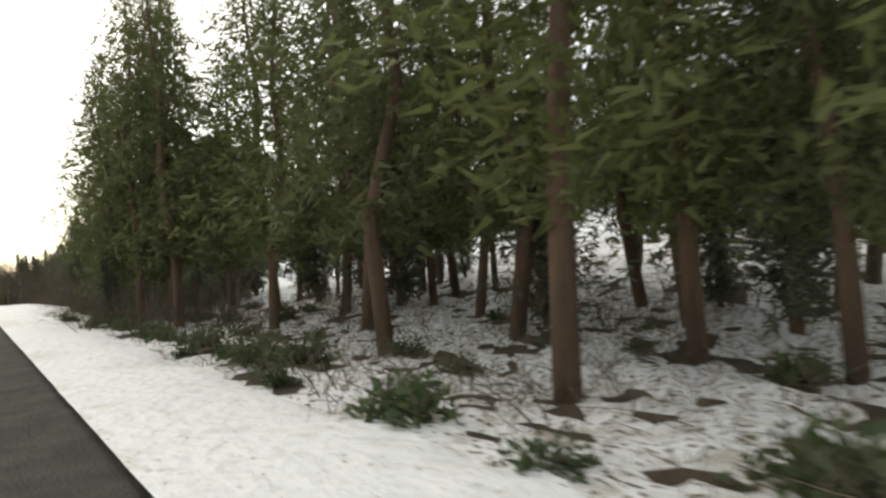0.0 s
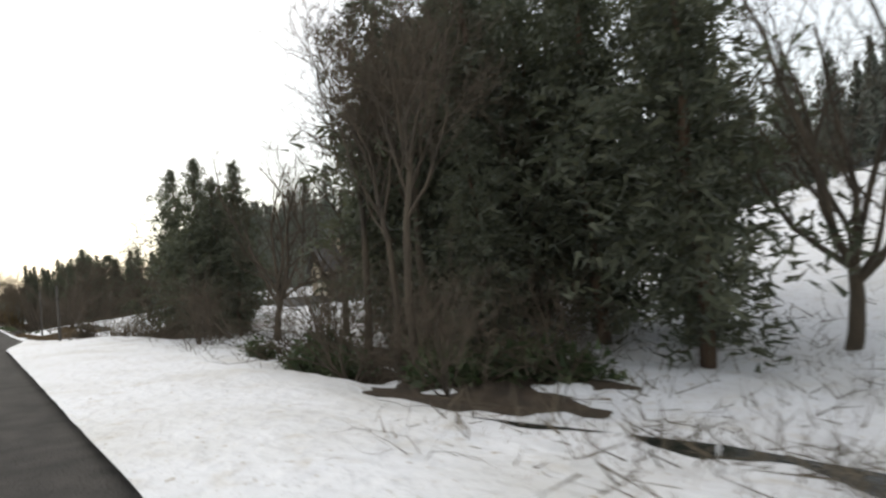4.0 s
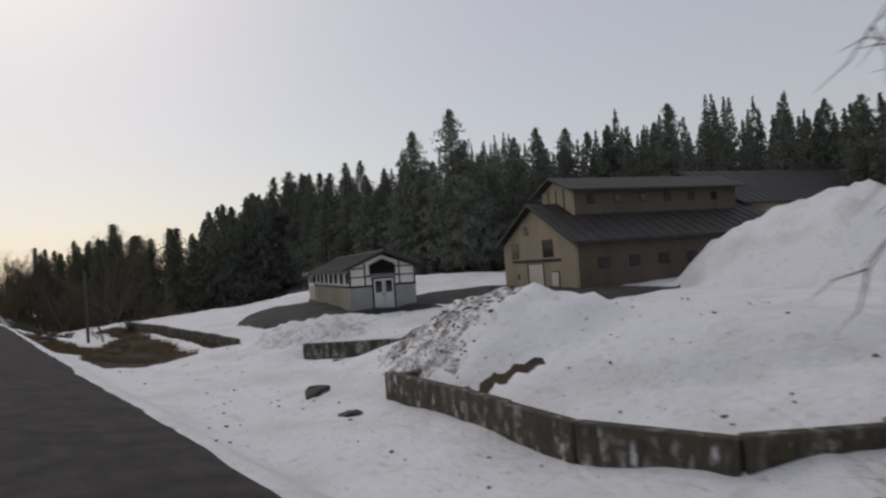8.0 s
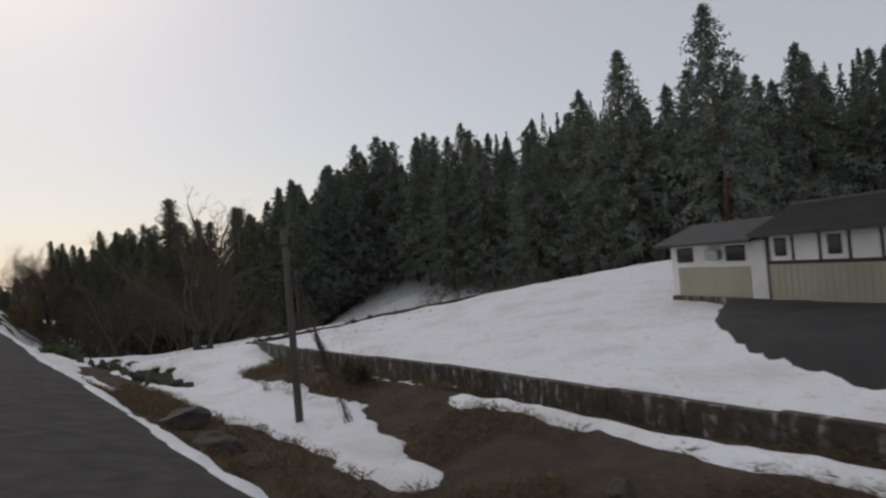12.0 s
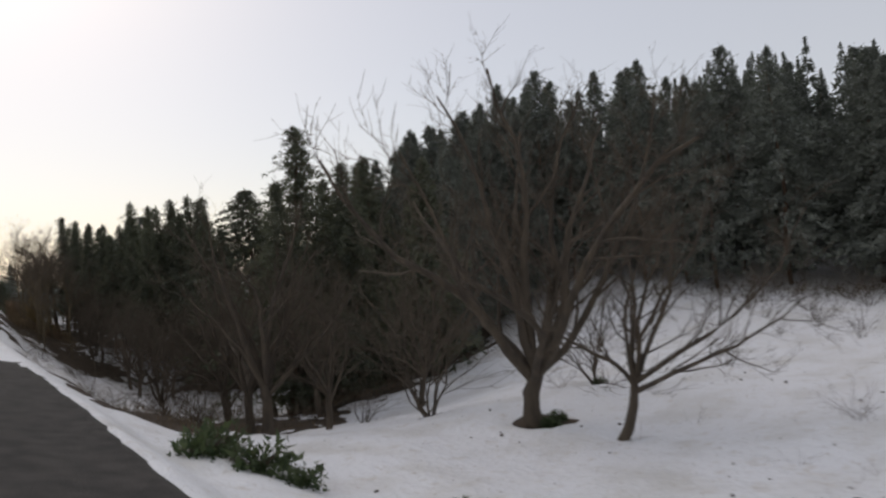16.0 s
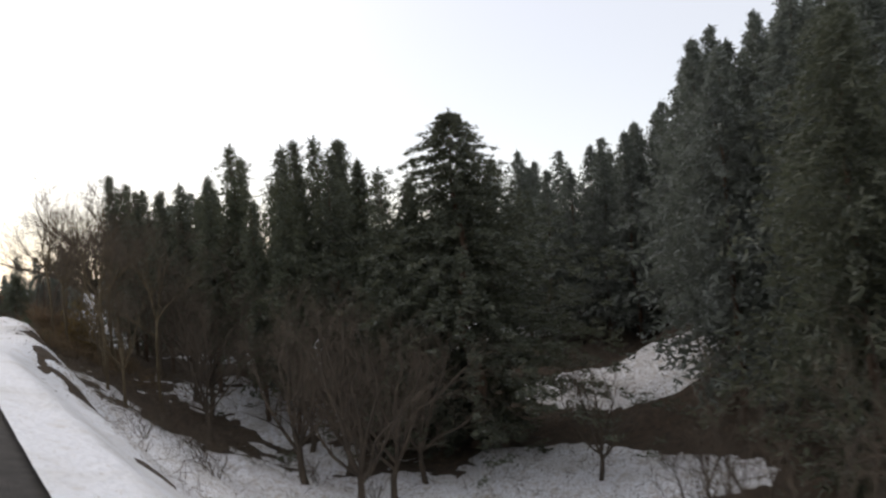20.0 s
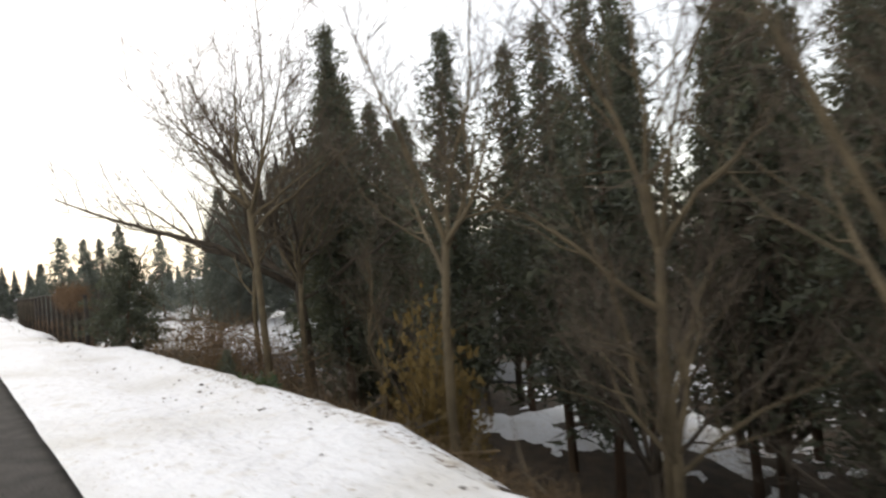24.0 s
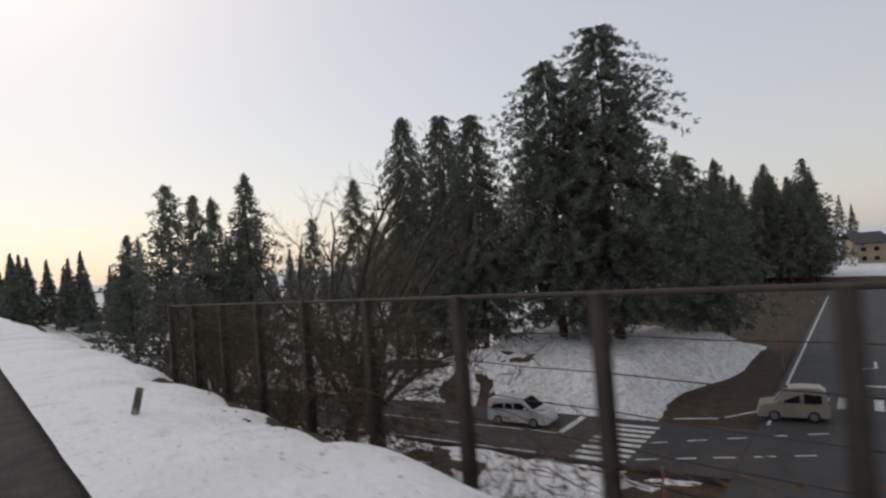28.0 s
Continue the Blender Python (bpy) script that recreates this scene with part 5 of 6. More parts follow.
for s in (0, 1):
    x_e, x_r = (-OV, BW / 2) if s == 0 else (BW + OV, BW / 2)
    z_e = EAVE - 0.12
    g = Geo()
    ridge = PEAK + 0.18
    g.prism([(x_e, z_e), (x_r, ridge), (x_r, ridge + 0.1), (x_e, z_e + 0.12)], -0.75, BL + 0.5)
    r = part("roof", g, ROOF, wb)
    for k in range(18):
        f0 = k / 18
        xa, za = x_e + (x_r - x_e) * f0, z_e + 0.12 + (ridge - 0.02 - z_e) * f0
        xb, zb = x_e + (x_r - x_e) * (f0 + 0.045), z_e + 0.12 + (ridge - 0.02 - z_e) * (f0 + 0.045)
        part("roof_course", Geo().prism([(xa, za - 0.01), (xb, zb - 0.01), (xb, zb + 0.012), (xa, za + 0.055)], -0.76, BL + 0.51), ROOF, r)
part("ridge_cap", Geo().prism([(BW / 2 - 0.16, PEAK + 0.2), (BW / 2 + 0.16, PEAK + 0.2), (BW / 2 + 0.08, PEAK + 0.36), (BW / 2 - 0.08, PEAK + 0.36)], -0.8, BL + 0.55), ROOF, wb)
# annexe at the far end
AX0, AY0, AY1 = 0.25, BL + 0.02, BL + 6.2
part("annexe_wall", Geo().box(AX0, AX0 + 3.6, AY0, AY1, -0.6, 2.65, 0.02), PLASTER, wb)
part("annexe_panel", Geo().box(AX0 - 0.03, AX0 + 0.02, AY0 + 1.2, AY1 - 0.5, 0.1, 1.5, 0.01), SIDING, wb)
part("plinth", Geo().box(AX0 - 0.12, AX0 + 0.1, AY0, AY1, -0.5, 0.1, 0.02), CONCRETE, wb)
for y in (AY0 + 1.4, AY1 - 1.6):
    w = part("window", Geo().box(AX0 - 0.04, AX0 + 0.03, y, y + 1.1, 1.75, 2.45, 0.01), TIMBER, wb)
    part("pane", Geo().box(AX0 - 0.05, AX0 - 0.035, y + 0.08, y + 1.02, 1.82, 2.38, 0.004), GLASS, w)
part("air_unit", Geo().box(AX0 - 0.35, AX0 - 0.04, AY0 + 2.7, AY0 + 3.5, 1.85, 2.3, 0.03), GALV, wb, "grey wall-mounted air conditioner unit")
part("downpipe", Geo().tube([(AX0 - 0.1, AY0 + 0.12, 0), (AX0 - 0.1, AY0 + 0.12, 2.6)], [0.06, 0.06], 8), TIMBER, wb)
part("corner_column", Geo().box(AX0 - 0.1, AX0 + 0.05, AY0 + 0.25, AY0 + 0.9, -0.4, 2.6, 0.015), PLASTER, wb)
part("annexe_roof", Geo().prism([(AX0 - 0.7, 2.55), (AX0 + 2.0, 3.5), (AX0 + 4.3, 2.6), (AX0 + 4.3, 2.72), (AX0 + 2.0, 3.62), (AX0 - 0.7, 2.67)], AY0 + 0.45, AY1 + 0.5), ROOF, wb)


# ---- the barns ----
def barn(name, m, width, length, eave, peak, wall, front, label, over=0.7):
    """A gabled barn; its front gable lies on y = 0, its length along +y."""
    ob = thing(name, m, label, "barn", "farm barns")
    gable = [(0, 0), (width, 0), (width, eave), (width / 2, peak), (0, eave)]
    part("gable_wall", Geo().prism([(x, z - 0.8 * (z == 0)) for x, z in gable], 0, 0.25), front, ob)
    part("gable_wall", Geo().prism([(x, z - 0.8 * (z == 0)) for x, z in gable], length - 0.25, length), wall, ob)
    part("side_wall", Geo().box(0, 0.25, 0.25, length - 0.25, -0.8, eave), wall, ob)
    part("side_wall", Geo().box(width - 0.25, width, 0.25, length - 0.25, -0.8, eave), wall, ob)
    for s in (0, 1):
        xe = -over if s == 0 else width + over
        ze = eave - over * (peak - eave) / (width / 2)
        r = part("roof", Geo().prism([(xe, ze), (width / 2, peak), (width / 2, peak + 0.2), (xe, ze + 0.2)], -over, length + over), ROOF, ob)
        for k in range(int(length / 1.2)):
            y = -over + 0.5 + k * 1.2
            part("roof_seam", Geo().prism([(xe, ze + 0.2), (width / 2, peak + 0.2), (width / 2, peak + 0.26), (xe, ze + 0.26)], y, y + 0.05), ROOF, r)
    return ob


def opening(ob, name, face, a0, a1, z0, z1, mat, frame_mat=TIMBER, length=0.0, width=0.0, label=""):
    """A framed window or door on the front ('f') or on the side x = width ('s')."""
    if face == "f":
        o = part(name, Geo().box(a0, a1, -0.06, 0.02, z0, z1), frame_mat, ob, label)
        part("pane" if mat is GLASS else "leaf", Geo().box(a0 + 0.08, a1 - 0.08, -0.075, -0.05, z0 + 0.08, z1 - 0.08), mat, o)
    else:
        o = part(name, Geo().box(width - 0.02, width + 0.06, a0, a1, z0, z1), frame_mat, ob, label)
        part("pane" if mat is GLASS else "leaf", Geo().box(width + 0.05, width + 0.075, a0 + 0.08, a1 - 0.08, z0 + 0.08, z1 - 0.08), mat, o)


BA = radians(-105)
tan_barn = barn("tan_barn", Matrix.Translation((41.0, 32.2, -0.3)) @ Matrix.Rotation(BA, 4, "Z"), 11.6, 24, 4.4, 7.6, SHADED_BROWN_WALL, TAN_WALL, "tan gabled barn with a dark roof and cream doors")
opening(tan_barn, "door", "f", 4.4, 6.9, 0, 2.6, CREAM_DOOR, label="wide cream sliding door")
opening(tan_barn, "door", "f", 8.0, 9.2, 0, 1.9, CREAM_DOOR, label="cream side door")
opening(tan_barn, "panel", "f", 1.9, 4.3, 0, 2.75, TAN_WALL, SHADED_BROWN_WALL)
part("lintel", Geo().box(1.6, 9.6, -0.1, 0.0, 2.75, 2.95), TIMBER, tan_barn)
opening(tan_barn, "window", "f", 2.3, 3.0, 1.1, 1.8, GLASS)
opening(tan_barn, "window", "f", 1.6, 2.8, 3.1, 4.5, GLASS)
opening(tan_barn, "window", "f", 6.9, 8.5, 3.1, 4.6, GLASS)
opening(tan_barn, "window", "f", 4.0, 4.7, 5.2, 5.9, GLASS)
for k in range(7):
    opening(tan_barn, "window", "s", 2.2 + k * 3.1, 3.3 + k * 3.1, 1.9, 2.8, GLASS, width=11.6)
opening(tan_barn, "window", "s", 17, 18.4, 3.1, 4.2, GLASS, width=11.6)
# the raised monitor along the barn's ridge
part("monitor_wall", Geo().prism([(3.3, 5.6), (8.0, 5.6), (8.0, 8.9), (5.65, 9.9), (3.3, 8.9)], 2.6, 2.85), TAN_WALL, tan_barn)
part("monitor_wall", Geo().box(7.8, 8.0, 2.85, 22, 5.6, 8.9).box(3.3, 3.5, 2.85, 22, 5.6, 8.9), SHADED_BROWN_WALL, tan_barn)
for x in (4.4, 5.6, 6.8):
    part("batten", Geo().box(x, x + 0.12, 2.54, 2.62, 6.6, 9.0), TIMBER, tan_barn)
for k in range(6):
    o = part("window", Geo().box(7.98, 8.06, 4.2 + k * 2.9, 5.0 + k * 2.9, 7.5, 8.3), TIMBER, tan_barn)
    part("pane", Geo().box(8.05, 8.075, 4.28 + k * 2.9, 4.92 + k * 2.9, 7.58, 8.22), GLASS, o)
part("monitor_roof", Geo().prism([(2.5, 8.6), (5.65, 9.95), (8.8, 8.6), (8.8, 8.78), (5.65, 10.15), (2.5, 8.78)], 1.8, 22.8), ROOF, tan_barn)
low_barn = barn("long_shed", Matrix.Translation((67, 34, 0.8)) @ Matrix.Rotation(BA, 4, "Z"), 15, 26, 6.4, 10.4, TAN_WALL, TAN_WALL, "long brown shed with a tan gable behind the barn", 1.0)
opening(low_barn, "door", "f", 9.5, 12.5, 0, 4.2, CREAM_DOOR, label="tall pale sliding door")
for k in range(8):
    part("batten", Geo().box(0.8 + k * 1.8, 0.95 + k * 1.8, -0.05, 0.02, 0, 6.4), TIMBER, low_barn)

# ---- poles ----
def pole(x, y, top, label, r=0.12, arm=False, lean=0.0):
    z = ground_z(x, y)
    ob = thing("utility_pole", Matrix.Translation((x, y, z)) @ Matrix.Rotation(lean, 4, "X"), label, "pole", "poles along the line")
    part("shaft", Geo().tube([(0, 0, -0.5), (0, 0, top - z)], [r, r * 0.75], 10), POLE, ob, smooth=True)
    part("cap", Geo().tube([(0, 0, top - z), (0, 0, top - z + 0.06)], [r * 0.9, r * 0.6], 10), STEEL, ob)
    part("strap", Geo().tube([(0, 0, top - z - 0.6), (0, 0, top - z - 0.52)], [r * 0.86, r * 0.86], 10), STEEL, ob)
    return ob


p = pole(8.1, 50.0, 4.5, "weathered wooden pole with a guy wire at the field edge", 0.13)
part("guy_wire", Geo().tube([(0, 0, 5.4), (0.9, -1.6, 0.1)], [0.015, 0.015], 5), STEEL, p)
rng = np.random.default_rng(9)
g = Geo()
for k in range(110):     # climbing stems wound round the wire
    f = 0.08 + 0.9 * rng.random()
    q = np.array([0.9 * f, -1.6 * f, 5.4 - 5.3 * f]) + rng.normal(size=3) * 0.03
    pts = [q.copy()]
    for _ in range(4):
        q = q + np.array([0.03, -0.055, -0.19]) * (0.6 + rng.random()) + rng.normal(size=3) * 0.05
        pts.append(q.copy())
    r = 0.006 + 0.012 * rng.random() * math.sin(3.14 * f)
    g.tube(pts, [r, r, r, r * 0.8, r * 0.4], 4, False)
tagged(part("climbing_stem_mass", g, BARK, p), kind="stuff")
pole(3.2, -20.2, 3.6, "short dark post standing in the snow", 0.07)
pole(21.8, 79.8, 3.3, "thin leaning wooden pole in the snow field", 0.11, lean=0.03)


# ---- clods and stones lying in the snow ----
def stone(x, y, w, h, seed, label, material=SOIL):
    rng = np.random.default_rng(seed)
    bm = bmesh.new()
    bmesh.ops.create_icosphere(bm, subdivisions=3, radius=1)
    cuts = [(Vector(rng.normal(size=3)).normalized(), 0.45 + 0.35 * rng.random()) for _ in range(9)]
    for v in bm.verts:
        for n, d in cuts:
            v.co -= n * max(0, v.co.dot(n) - d)
        k = 1 + 0.35 * noise.noise(Vector(v.co) * 1.3 + Vector((seed, 0, 0))) + 0.12 * noise.noise(Vector(v.co) * 4 + Vector((0, seed, 0)))
        v.co = Vector((v.co.x * w * k, v.co.y * w * 0.7 * k, max(v.co.z, -0.4) * h * k))
    me = bpy.data.meshes.new("stone")
    bm.to_mesh(me)
    bm.free()
    me.materials.append(material)
    ob = new("stone", me)
    ob.matrix_basis = Matrix.Translation((x, y, ground_z(x, y, 0.05))) @ Matrix.Rotation(seed * 1.3, 4, "Z")
    return tagged(ob, label, "stone", "stones in the snow")


for i, (x, y, w) in enumerate(((8.55, 7.35, 0.66), (7.9, 4.2, 0.45), (13.3, 12.6, 0.5), (13.0, 14.4, 0.3), (14.2, 11.2, 0.25), (8.9, 38.3, 0.45), (4.6, 47.5, 0.9), (5.0, 51.5, 1.1))):
    stone(x, y, w, w * 0.48, i + 3, "dark earth-covered stone poking out of the snow", TIMBER)
for i in range(22):
    y = 64.5 + i * 1.0
    stone(7.45 - 0.08 * max(0, y - 74) + 0.18 * math.sin(i * 2.1), y, 0.42 + 0.1 * math.sin(i * 1.7), 0.5, i + 20, "mossy boulder lining the ditch", MOSS)
# ---- the road junction below the line ----
JM = Matrix.Translation((JX, JY, 0)) @ Matrix.Rotation(JA, 4, "Z")
ROAD_Z = -7.28
tagged(link_mesh("road", *(lambda g: (g.v, g.f))(Geo().box(-15, 90, -7.9, 3.3, ROAD_Z - 0.5, ROAD_Z, 0.02)), ASPHALT), "wet dark asphalt road running under the line", "road", kind="structure").matrix_basis = JM
tagged(link_mesh("side_road", *(lambda g: (g.v, g.f))(Geo().box(-3.8, 3.9, 3.31, 70, ROAD_Z - 0.5, ROAD_Z, 0.02)), ASPHALT), "dark asphalt side road", "road", kind="structure").matrix_basis = JM
tagged(link_mesh("side_road", *(lambda g: (g.v, g.f))(Geo().box(-3.8, 3.9, -40, -7.91, ROAD_Z - 0.5, ROAD_Z, 0.02)), ASPHALT), "dark asphalt side road", "road", kind="structure").matrix_basis = JM


def markings(name, label, boxes):
    ob = thing(name, JM @ Matrix.Translation((0, 0, ROAD_Z)), label, "road marking", kind="structure")
    for x0, x1, y0, y1 in boxes:
        part("stripe", Geo().box(x0, x1, y0, y1, -0.01, 0.006, 0.003), PAINT_LINE, ob)


markings("crossing", "worn white zebra crossing over the main road", [(-10.2, -7.0, -7.3 + 0.9 * k, -6.85 + 0.9 * k) for k in range(12)])
markings("crossing", "worn white zebra crossing on the far side of the junction", [(9.6, 12.2, -6.9 + 0.9 * k, -6.45 + 0.9 * k) for k in range(10)])
markings("crossing", "worn white zebra crossing over the side road", [(-3.6 + 0.85 * k, -3.18 + 0.85 * k, 8.0, 10.8) for k in range(8)])
markings("lane_lines", "white lane lines and stop lines", [(0.1, 3.6, 12.6, 13.0), (-0.1, 0.05, 13.0, 50), (-3.6, -3.45, 12.6, 50), (15.7, 16.15, -6.7, -0.8), (16.15, 42, -0.9, -0.75), (16.15, 42, -3.8, -3.65), (-15, 9, -7.45, -7.3), (12.6, 80, -7.45, -7.3), (5.0, 80, 2.8, 2.95), (-15, -10.8, -3.2, -3.05)])
dashes = thing("guide_dashes", JM @ Matrix.Translation((0, 0, ROAD_Z)), "short white guide dashes and a curved edge line across the junction", "road marking", kind="structure")
for p0, q0, p1, q1, n, ln in ((0.1, 7.4, 4.1, 0.5, 5, 0.95), (-2.6, 7.2, 0.4, 0.8, 5, 0.95), (4.7, 7.8, 5.6, 5.4, 1, 2.4), (5.8, 5.2, 8.1, 3.5, 1, 2.7)):
    for k in range(n):
        f = k / max(1, n - 1) if n > 1 else 0.5
        part("stripe", Geo().box(-ln / 2, ln / 2, -0.07, 0.07, -0.01, 0.006, 0.003), PAINT_LINE, dashes, at=Matrix.Translation((p0 + (p1 - p0) * f, q0 + (q1 - q0) * f, 0)) @ Matrix.Rotation(math.atan2(q1 - q0, p1 - p0), 4, "Z"))
markings("turn_arrow", "worn white turn arrow on the left-hand lane", [(22.0, 24.6, -2.3, -2.12), (22.0, 22.18, -2.3, -1.5), (21.4, 22.0, -1.62, -1.38)])
markings("turn_arrow", "worn white straight arrow on the right-hand lane", [(22.0, 25.0, -5.6, -5.4), (21.5, 22.0, -5.9, -5.1)])


# ---- vehicles ----
def wheel(ob, x, y, r=0.31, w=0.2):
    t = part("wheel", Geo().tube([(0, -w / 2, 0), (0, -w / 2 + 0.03, 0), (0, w / 2 - 0.03, 0), (0, w / 2, 0)], [r * 0.9, r, r, r * 0.9], 20), RUBBER, ob, at=Matrix.Translation((x, y, r)))
    part("rim", Geo().tube([(0, -w / 2 - 0.012, 0), (0, w / 2 + 0.012, 0)], [r * 0.62, r * 0.62], 16), RIM, t)


def van(name, m, ln, wd, ht, paint, plate, label):
    """A minivan facing +x: shaped body shell with its glass, lamps and wheels."""
    ob = thing(name, m, label, "car", "vehicles at the junction")
    L, H = ln / 2, ht
    side = [(-L, 0.28), (L - 0.05, 0.24), (L, 0.55), (L - 0.12, 0.92), (L - 0.85, 1.05), (L - 1.55, H - 0.06), (L - 2.0, H), (-L + 0.35, H - 0.02), (-L + 0.08, H - 0.2), (-L, 1.0)]
    g = Geo()
    n = len(side)
    rings = []
    for y, inset in ((-wd / 2, 0.03), (-wd / 2 + 0.05, 0.0), (wd / 2 - 0.05, 0.0), (wd / 2, 0.03)):
        rings.append(len(g.v))
        for x, z in side:
            tumble = 0.13 * max(0, z - 0.95) / max(0.2, H - 0.95)
            yy = y - math.copysign(tumble, y)
            g.v.append((x * (1 - inset * 0.5), yy, z if z < 0.5 else z - inset))
    for a, b in zip(rings, rings[1:]):
        for i in range(n):
            j = (i + 1) % n
            g.f.append((a + i, a + j, b + j, b + i))
    g.f.append(tuple(range(rings[0], rings[0] + n)))
    g.f.append(tuple(range(rings[-1] + n - 1, rings[-1] - 1, -1)))
    body = part("body", g, paint, ob)
    for s in (-1, 1):
        y = s * (wd / 2 - 0.055)
        for x0, x1 in ((-L + 0.3, -L + 1.15), (-L + 1.22, L - 2.15), (L - 2.08, L - 1.35)):
            slope = 0.35 if x1 > L - 1.5 else 0.0
            g = Geo()
            yo, yi = y + s * 0.035, y - s * 0.07
            g.poly((x0, yo, 1.03), (x1 + slope, yo, 1.03), (x1 - 0.05, yi, H - 0.2), (x0, yi, H - 0.2))
            g.poly((x0, yo - s * 0.03, 1.03), (x1 + slope, yo - s * 0.03, 1.03), (x1 - 0.05, yi - s * 0.03, H - 0.2), (x0, yi - s * 0.03, H - 0.2))
            part("side_window", g, GLASS, body)
        part("mirror", Geo().box(L - 1.32, L - 1.18, s * (wd / 2 + 0.08) - 0.08, s * (wd / 2 + 0.08) + 0.08, 1.02, 1.18, 0.03), paint, ob)
        part("headlight", Geo().box(L - 0.16, L - 0.03, s * (wd / 2 - 0.28) - 0.15, s * (wd / 2 - 0.28) + 0.15, 0.66, 0.82, 0.03), LAMP_CLEAR, ob)
        part("tail_light", Geo().box(-L - 0.015, -L + 0.06, s * (wd / 2 - 0.12) - 0.07, s * (wd / 2 - 0.12) + 0.07, 0.75, 1.2, 0.02), LAMP_RED, ob)
        for x in (-L + 0.72, L - 0.8):
            wheel(ob, x, s * (wd / 2 - 0.09))
    part("windscreen", Geo().poly((L - 0.84, -wd / 2 + 0.12, 1.07), (L - 0.84, wd / 2 - 0.12, 1.07), (L - 1.52, wd / 2 - 0.22, H - 0.08), (L - 1.52, -wd / 2 + 0.22, H - 0.08)).poly((L - 0.82, -wd / 2 + 0.12, 1.08), (L - 0.82, wd / 2 - 0.12, 1.08), (L - 1.5, wd / 2 - 0.22, H - 0.07), (L - 1.5, -wd / 2 + 0.22, H - 0.07)), GLASS, body)
    part("rear_window", Geo().box(-L + 0.02, -L + 0.09, -wd / 2 + 0.2, wd / 2 - 0.2, 1.05, H - 0.28, 0.02), GLASS, body)
    part("bumper", Geo().box(L - 0.2, L + 0.05, -wd / 2 + 0.06, wd / 2 - 0.06, 0.22, 0.5, 0.06), paint, ob)
    part("bumper", Geo().box(-L - 0.05, -L + 0.2, -wd / 2 + 0.06, wd / 2 - 0.06, 0.25, 0.55, 0.06), paint, ob)
    part("number_plate", Geo().box(-L - 0.07, -L - 0.045, -0.17, 0.17, 0.58, 0.74, 0.005), plate, ob)
    part("sill", Geo().box(-L + 1.1, L - 1.2, -wd / 2 + 0.02, wd / 2 - 0.02, 0.2, 0.3, 0.02), BLACK, ob)
    return ob


van("white_minivan", JM @ Matrix.Translation((1.1, 15.7, ROAD_Z)) @ Matrix.Rotation(radians(-90), 4, "Z"), 3.9, 1.66, 1.68, CAR_WHITE, CAR_WHITE, "white minivan waiting at the stop line of the side road")
van("beige_microvan", JM @ Matrix.Translation((6.7, 1.8, ROAD_Z)) @ Matrix.Rotation(radians(96), 4, "Z"), 3.4, 1.48, 1.85, CAR_BEIGE, PLATE, "small beige microvan driving over the junction")

# ---- trackside fence ----
fence = thing("fence", Matrix.Translation((5.9, 219.4, 0)), "rusted steel post and wire fence along the embankment edge", "fence")
SPAN = 2.57
DROP = [0.05 * max(0, k - 6.5) for k in range(17)]
for k in range(16):
    part("post", Geo().box(-0.09, 0.09, SPAN * k - 0.09, SPAN * k + 0.09, -0.9, 2.56 + 0.01 * math.sin(k * 2.3) - DROP[k], 0.014), STEEL, fence)
for k in range(15):
    part("top_rail", Geo().tube([(0, SPAN * k, 2.54 - DROP[k]), (0, SPAN * (k + 1), 2.54 - DROP[k + 1])], [0.034, 0.034], 8), STEEL, fence)
    for z in (2.05, 1.6, 1.15, 0.75, 0.4):
        part("wire", Geo().tube([(0.04, SPAN * k, z - DROP[k]), (0.04, SPAN * (k + 0.5), z - 0.02 - (DROP[k] + DROP[k + 1]) / 2), (0.04, SPAN * (k + 1), z - DROP[k + 1])], [0.007, 0.007, 0.007], 4, False), STEEL, fence)


def tangle(seed, x0, y0, y1, z0, z1, count, label, material=None, wide=0.12, leaves=900):
    """Dead climbing stems hung over the fence."""
    rng = np.random.default_rng(seed)
    ob = thing("dead_vine", Matrix.Translation((x0, y0, z0)), label, "vine", G_SHRUB)
    g = Geo()
    for _ in range(count):
        y = rng.random() * (y1 - y0)
        p = np.array([rng.normal() * wide, y, (z1 - z0) * rng.random() ** 0.6])
        d = rng.normal(size=3)
        pts = [p.copy()]
        for _ in range(4):
            d = d * 0.7 + rng.normal(size=3) * [0.35, 0.9, 0.5] - np.array([p[0] * 0.6, 0, 0.15])
            p = p + d / (np.linalg.norm(d) + 1e-9) * 0.22
            pts.append(p.copy())
        r = 0.004 + 0.006 * rng.random()
        g.tube(pts, [r] * 5, 3, False)
    tagged(part("stem_mass", g, material or VINE, ob), kind="stuff")
    c = np.stack([rng.normal(size=leaves) * wide * 1.25, rng.random(leaves) * (y1 - y0), (z1 - z0) * rng.random(leaves) ** 0.6], 1)
    d = rng.normal(size=(leaves, 3)) * [0.5, 1, 0.6]
    d /= np.linalg.norm(d, axis=1)[:, None]
    lv = leaf_mesh("withered_leaves", c, d, 0.14, 0.16, rng, material or VINE)
    lv.parent = ob


tangle(5, 5.9, 219.6, 229.6, 1.75, 2.95, 1500, "brown dead vines matted over the fence top")
tangle(6, 6.1, 219.6, 252, -0.4, 0.7, 700, "brown dead bramble at the foot of the fence")
tangle(7, 6.25, 219.8, 229.0, -0.6, 1.7, 420, "grey-brown dead creepers climbing behind the fence", STEMS, 0.3, 700)
tangle(8, 6.15, 243.5, 258.0, -0.6, 2.1, 2300, "dense grey-brown dead creepers filling the far end of the fence", STEMS, 0.25, 2200)

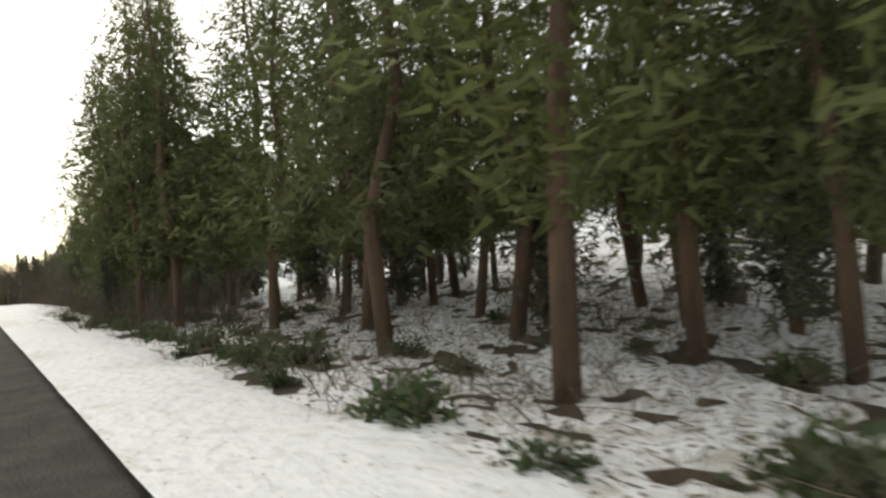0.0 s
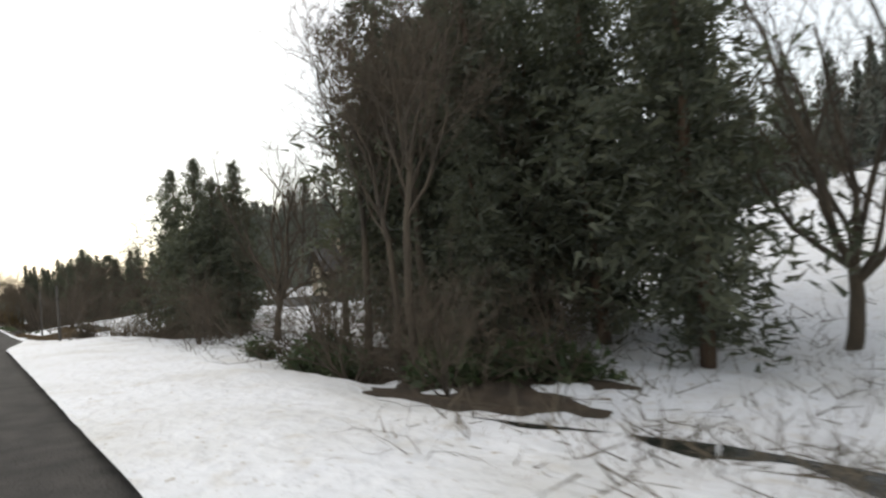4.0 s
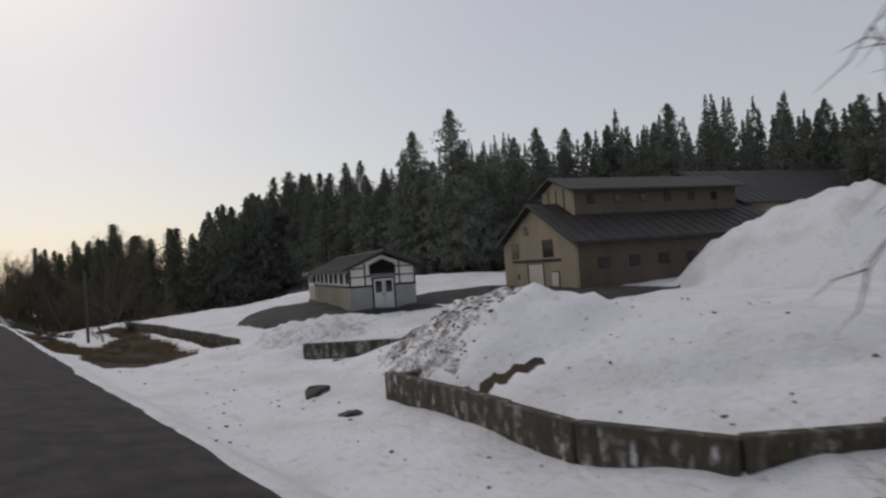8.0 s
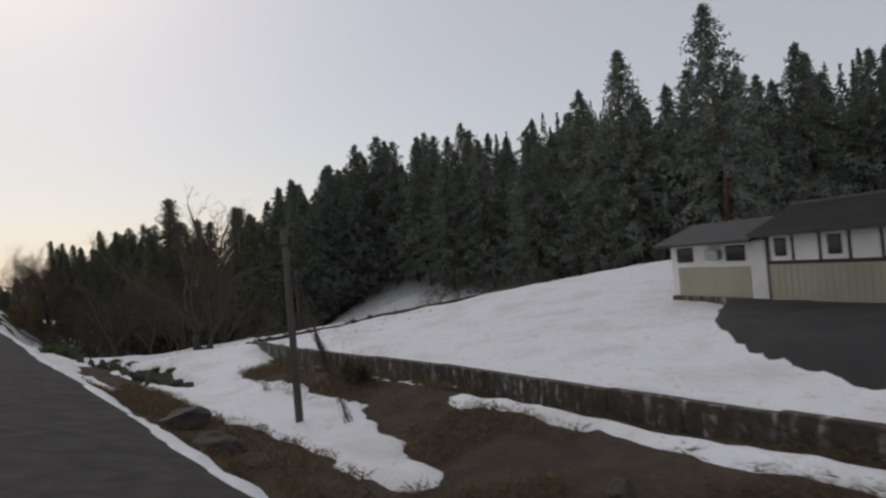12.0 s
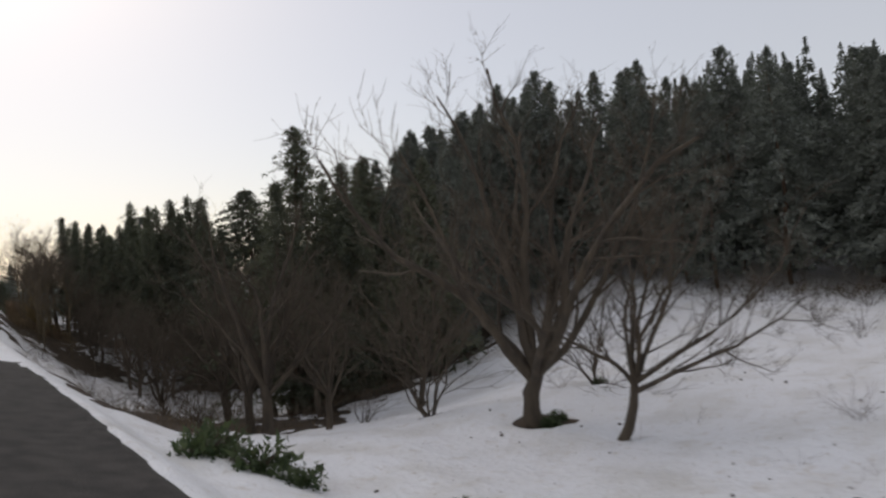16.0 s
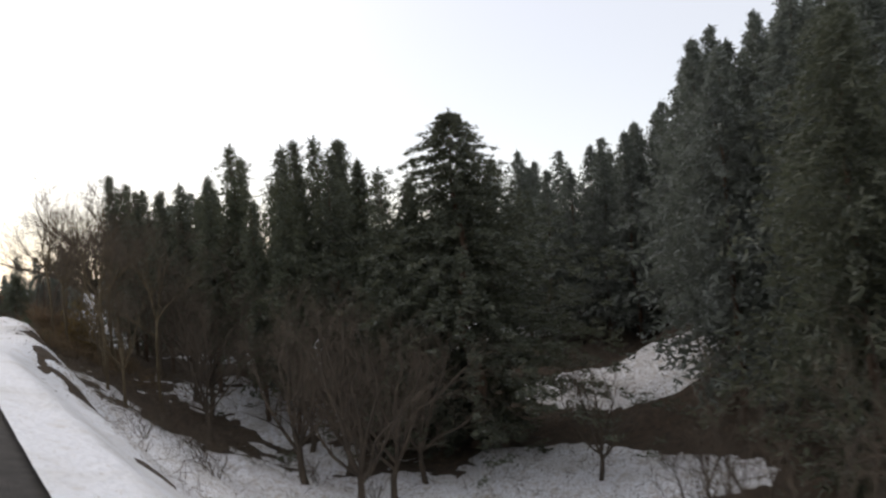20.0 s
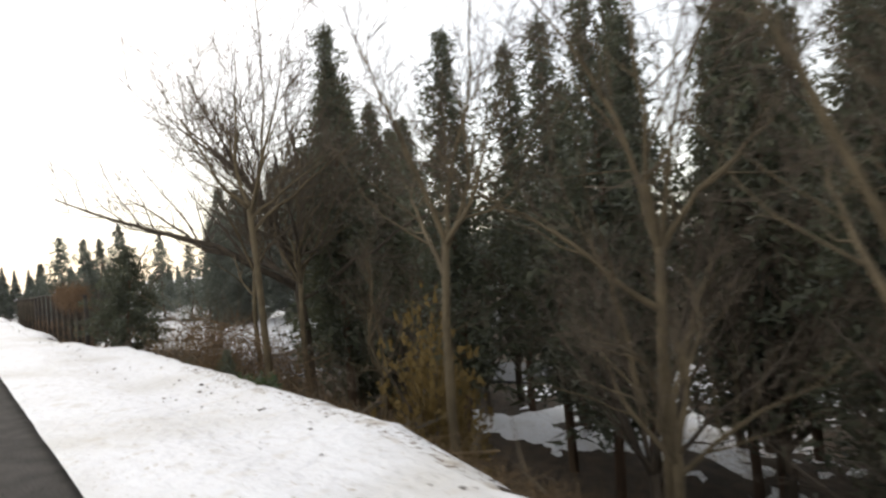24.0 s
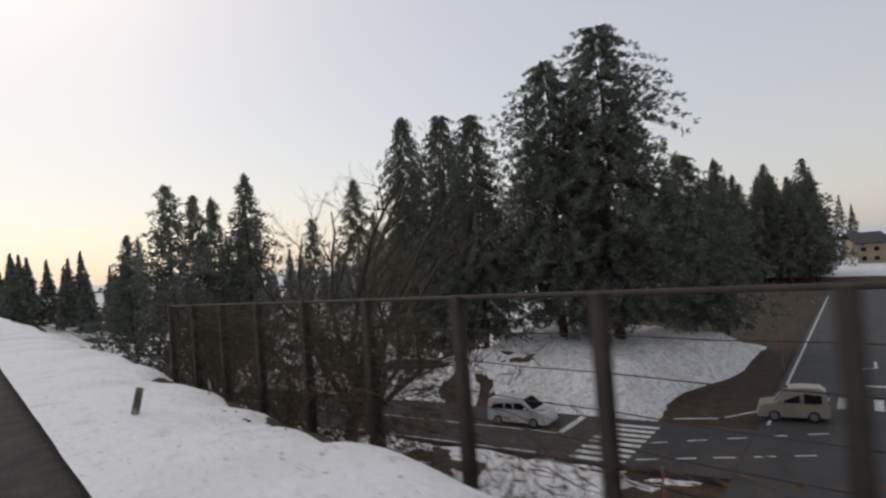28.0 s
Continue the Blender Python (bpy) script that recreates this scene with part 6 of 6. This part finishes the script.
plate = thing("marker_plate", Matrix.Translation((2.45, 247.6, ground_z(2.45, 247.6, 0.05))) @ Matrix.Rotation(radians(14), 4, "Y"), "small weathered concrete marker leaning in the snow", "marker post")
part("post", Geo().box(-0.05, 0.05, -0.09, 0.09, -0.25, 0.5, 0.012), CONCRETE, plate)

# ---- the little stream at the edge of the wood ----
g = Geo()
STREAM = [(4.6, -46.0, 0.5), (6.2, -49.0, 1.0), (7.6, -52.0, 1.3), (9.4, -54.4, 1.3), (12.0, -56.0, 1.0), (15.0, -57.0, 0.7)]
for (x0, y0, w0), (x1, y1, w1) in zip(STREAM, STREAM[1:]):
    dx, dy = (y1 - y0) / math.hypot(x1 - x0, y1 - y0), -(x1 - x0) / math.hypot(x1 - x0, y1 - y0)
    za, zb = ground_z(x0, y0, 0.1), ground_z(x1, y1, 0.1)
    g.poly((x0 - dx * w0, y0 - dy * w0, za), (x0 + dx * w0, y0 + dy * w0, za), (x1 + dx * w1, y1 + dy * w1, zb), (x1 - dx * w1, y1 - dy * w1, zb))
tagged(link_mesh("stream", g.v, g.f, WATER, True), "dark little stream running between snowy banks", "water", kind="structure")

# ---- small things by the road ----
def marker_post(x, y, z, h, paint, label):
    ob = thing("snow_pole", Matrix.Translation((x, y, z)), label, "pole", "road marker poles")
    part("shaft", Geo().tube([(0, 0, 0), (0, 0, h)], [0.035, 0.03], 8), GALV, ob)
    for k in range(3):
        part("band", Geo().tube([(0, 0, h * (0.45 + 0.18 * k)), (0, 0, h * (0.53 + 0.18 * k))], [0.04, 0.04], 8), paint, ob)


for p_, q_ in ((10, -8.5), (-10.5, 4.2), (22, 3.7), (34, -8.5)):
    v = JM @ Vector((p_, q_, 0))
    marker_post(v.x, v.y, ROAD_Z - 0.3, 2.9, RED_PAINT, "slim snow pole with red bands beside the road")


def house(x, y, turn, w, d, h, wall, label):
    z = ground_z(x, y)
    ob = thing("house", Matrix.Translation((x, y, z)) @ Matrix.Rotation(turn, 4, "Z"), label, "house", "distant houses")
    part("wall", Geo().box(0, w, 0, d, -1, h), wall, ob)
    part("roof", Geo().prism([(-0.5, h - 0.1), (w / 2, h + 1.9), (w + 0.5, h - 0.1), (w + 0.5, h + 0.1), (w / 2, h + 2.1), (-0.5, h + 0.1)], -0.5, d + 0.5), ROOF, ob)
    for k in range(3):
        for z0 in (0.9, 3.4):
            if z0 + 1 < h:
                o = part("window", Geo().box(-0.05, 0.02, 0.8 + k * d / 3, 2.0 + k * d / 3, z0, z0 + 1.1), TIMBER, ob)
                part("pane", Geo().box(-0.06, -0.045, 0.88 + k * d / 3, 1.92 + k * d / 3, z0 + 0.08, z0 + 1.02), GLASS, o)
                o = part("window", Geo().box(0.7 + k * w / 3, 1.9 + k * w / 3, -0.05, 0.02, z0, z0 + 1.1), TIMBER, ob)
                part("pane", Geo().box(0.78 + k * w / 3, 1.82 + k * w / 3, -0.06, -0.045, z0 + 0.08, z0 + 1.02), GLASS, o)


for i, (x, y) in enumerate(((193, 285), (208, 276), (219, 294), (203, 264), (238, 283), (229, 264))):
    house(x, y, 0.3 * i, 8 + i % 3, 9, 5.6, PLASTER if i % 2 else TAN_WALL, "distant two-storey house with a dark roof")
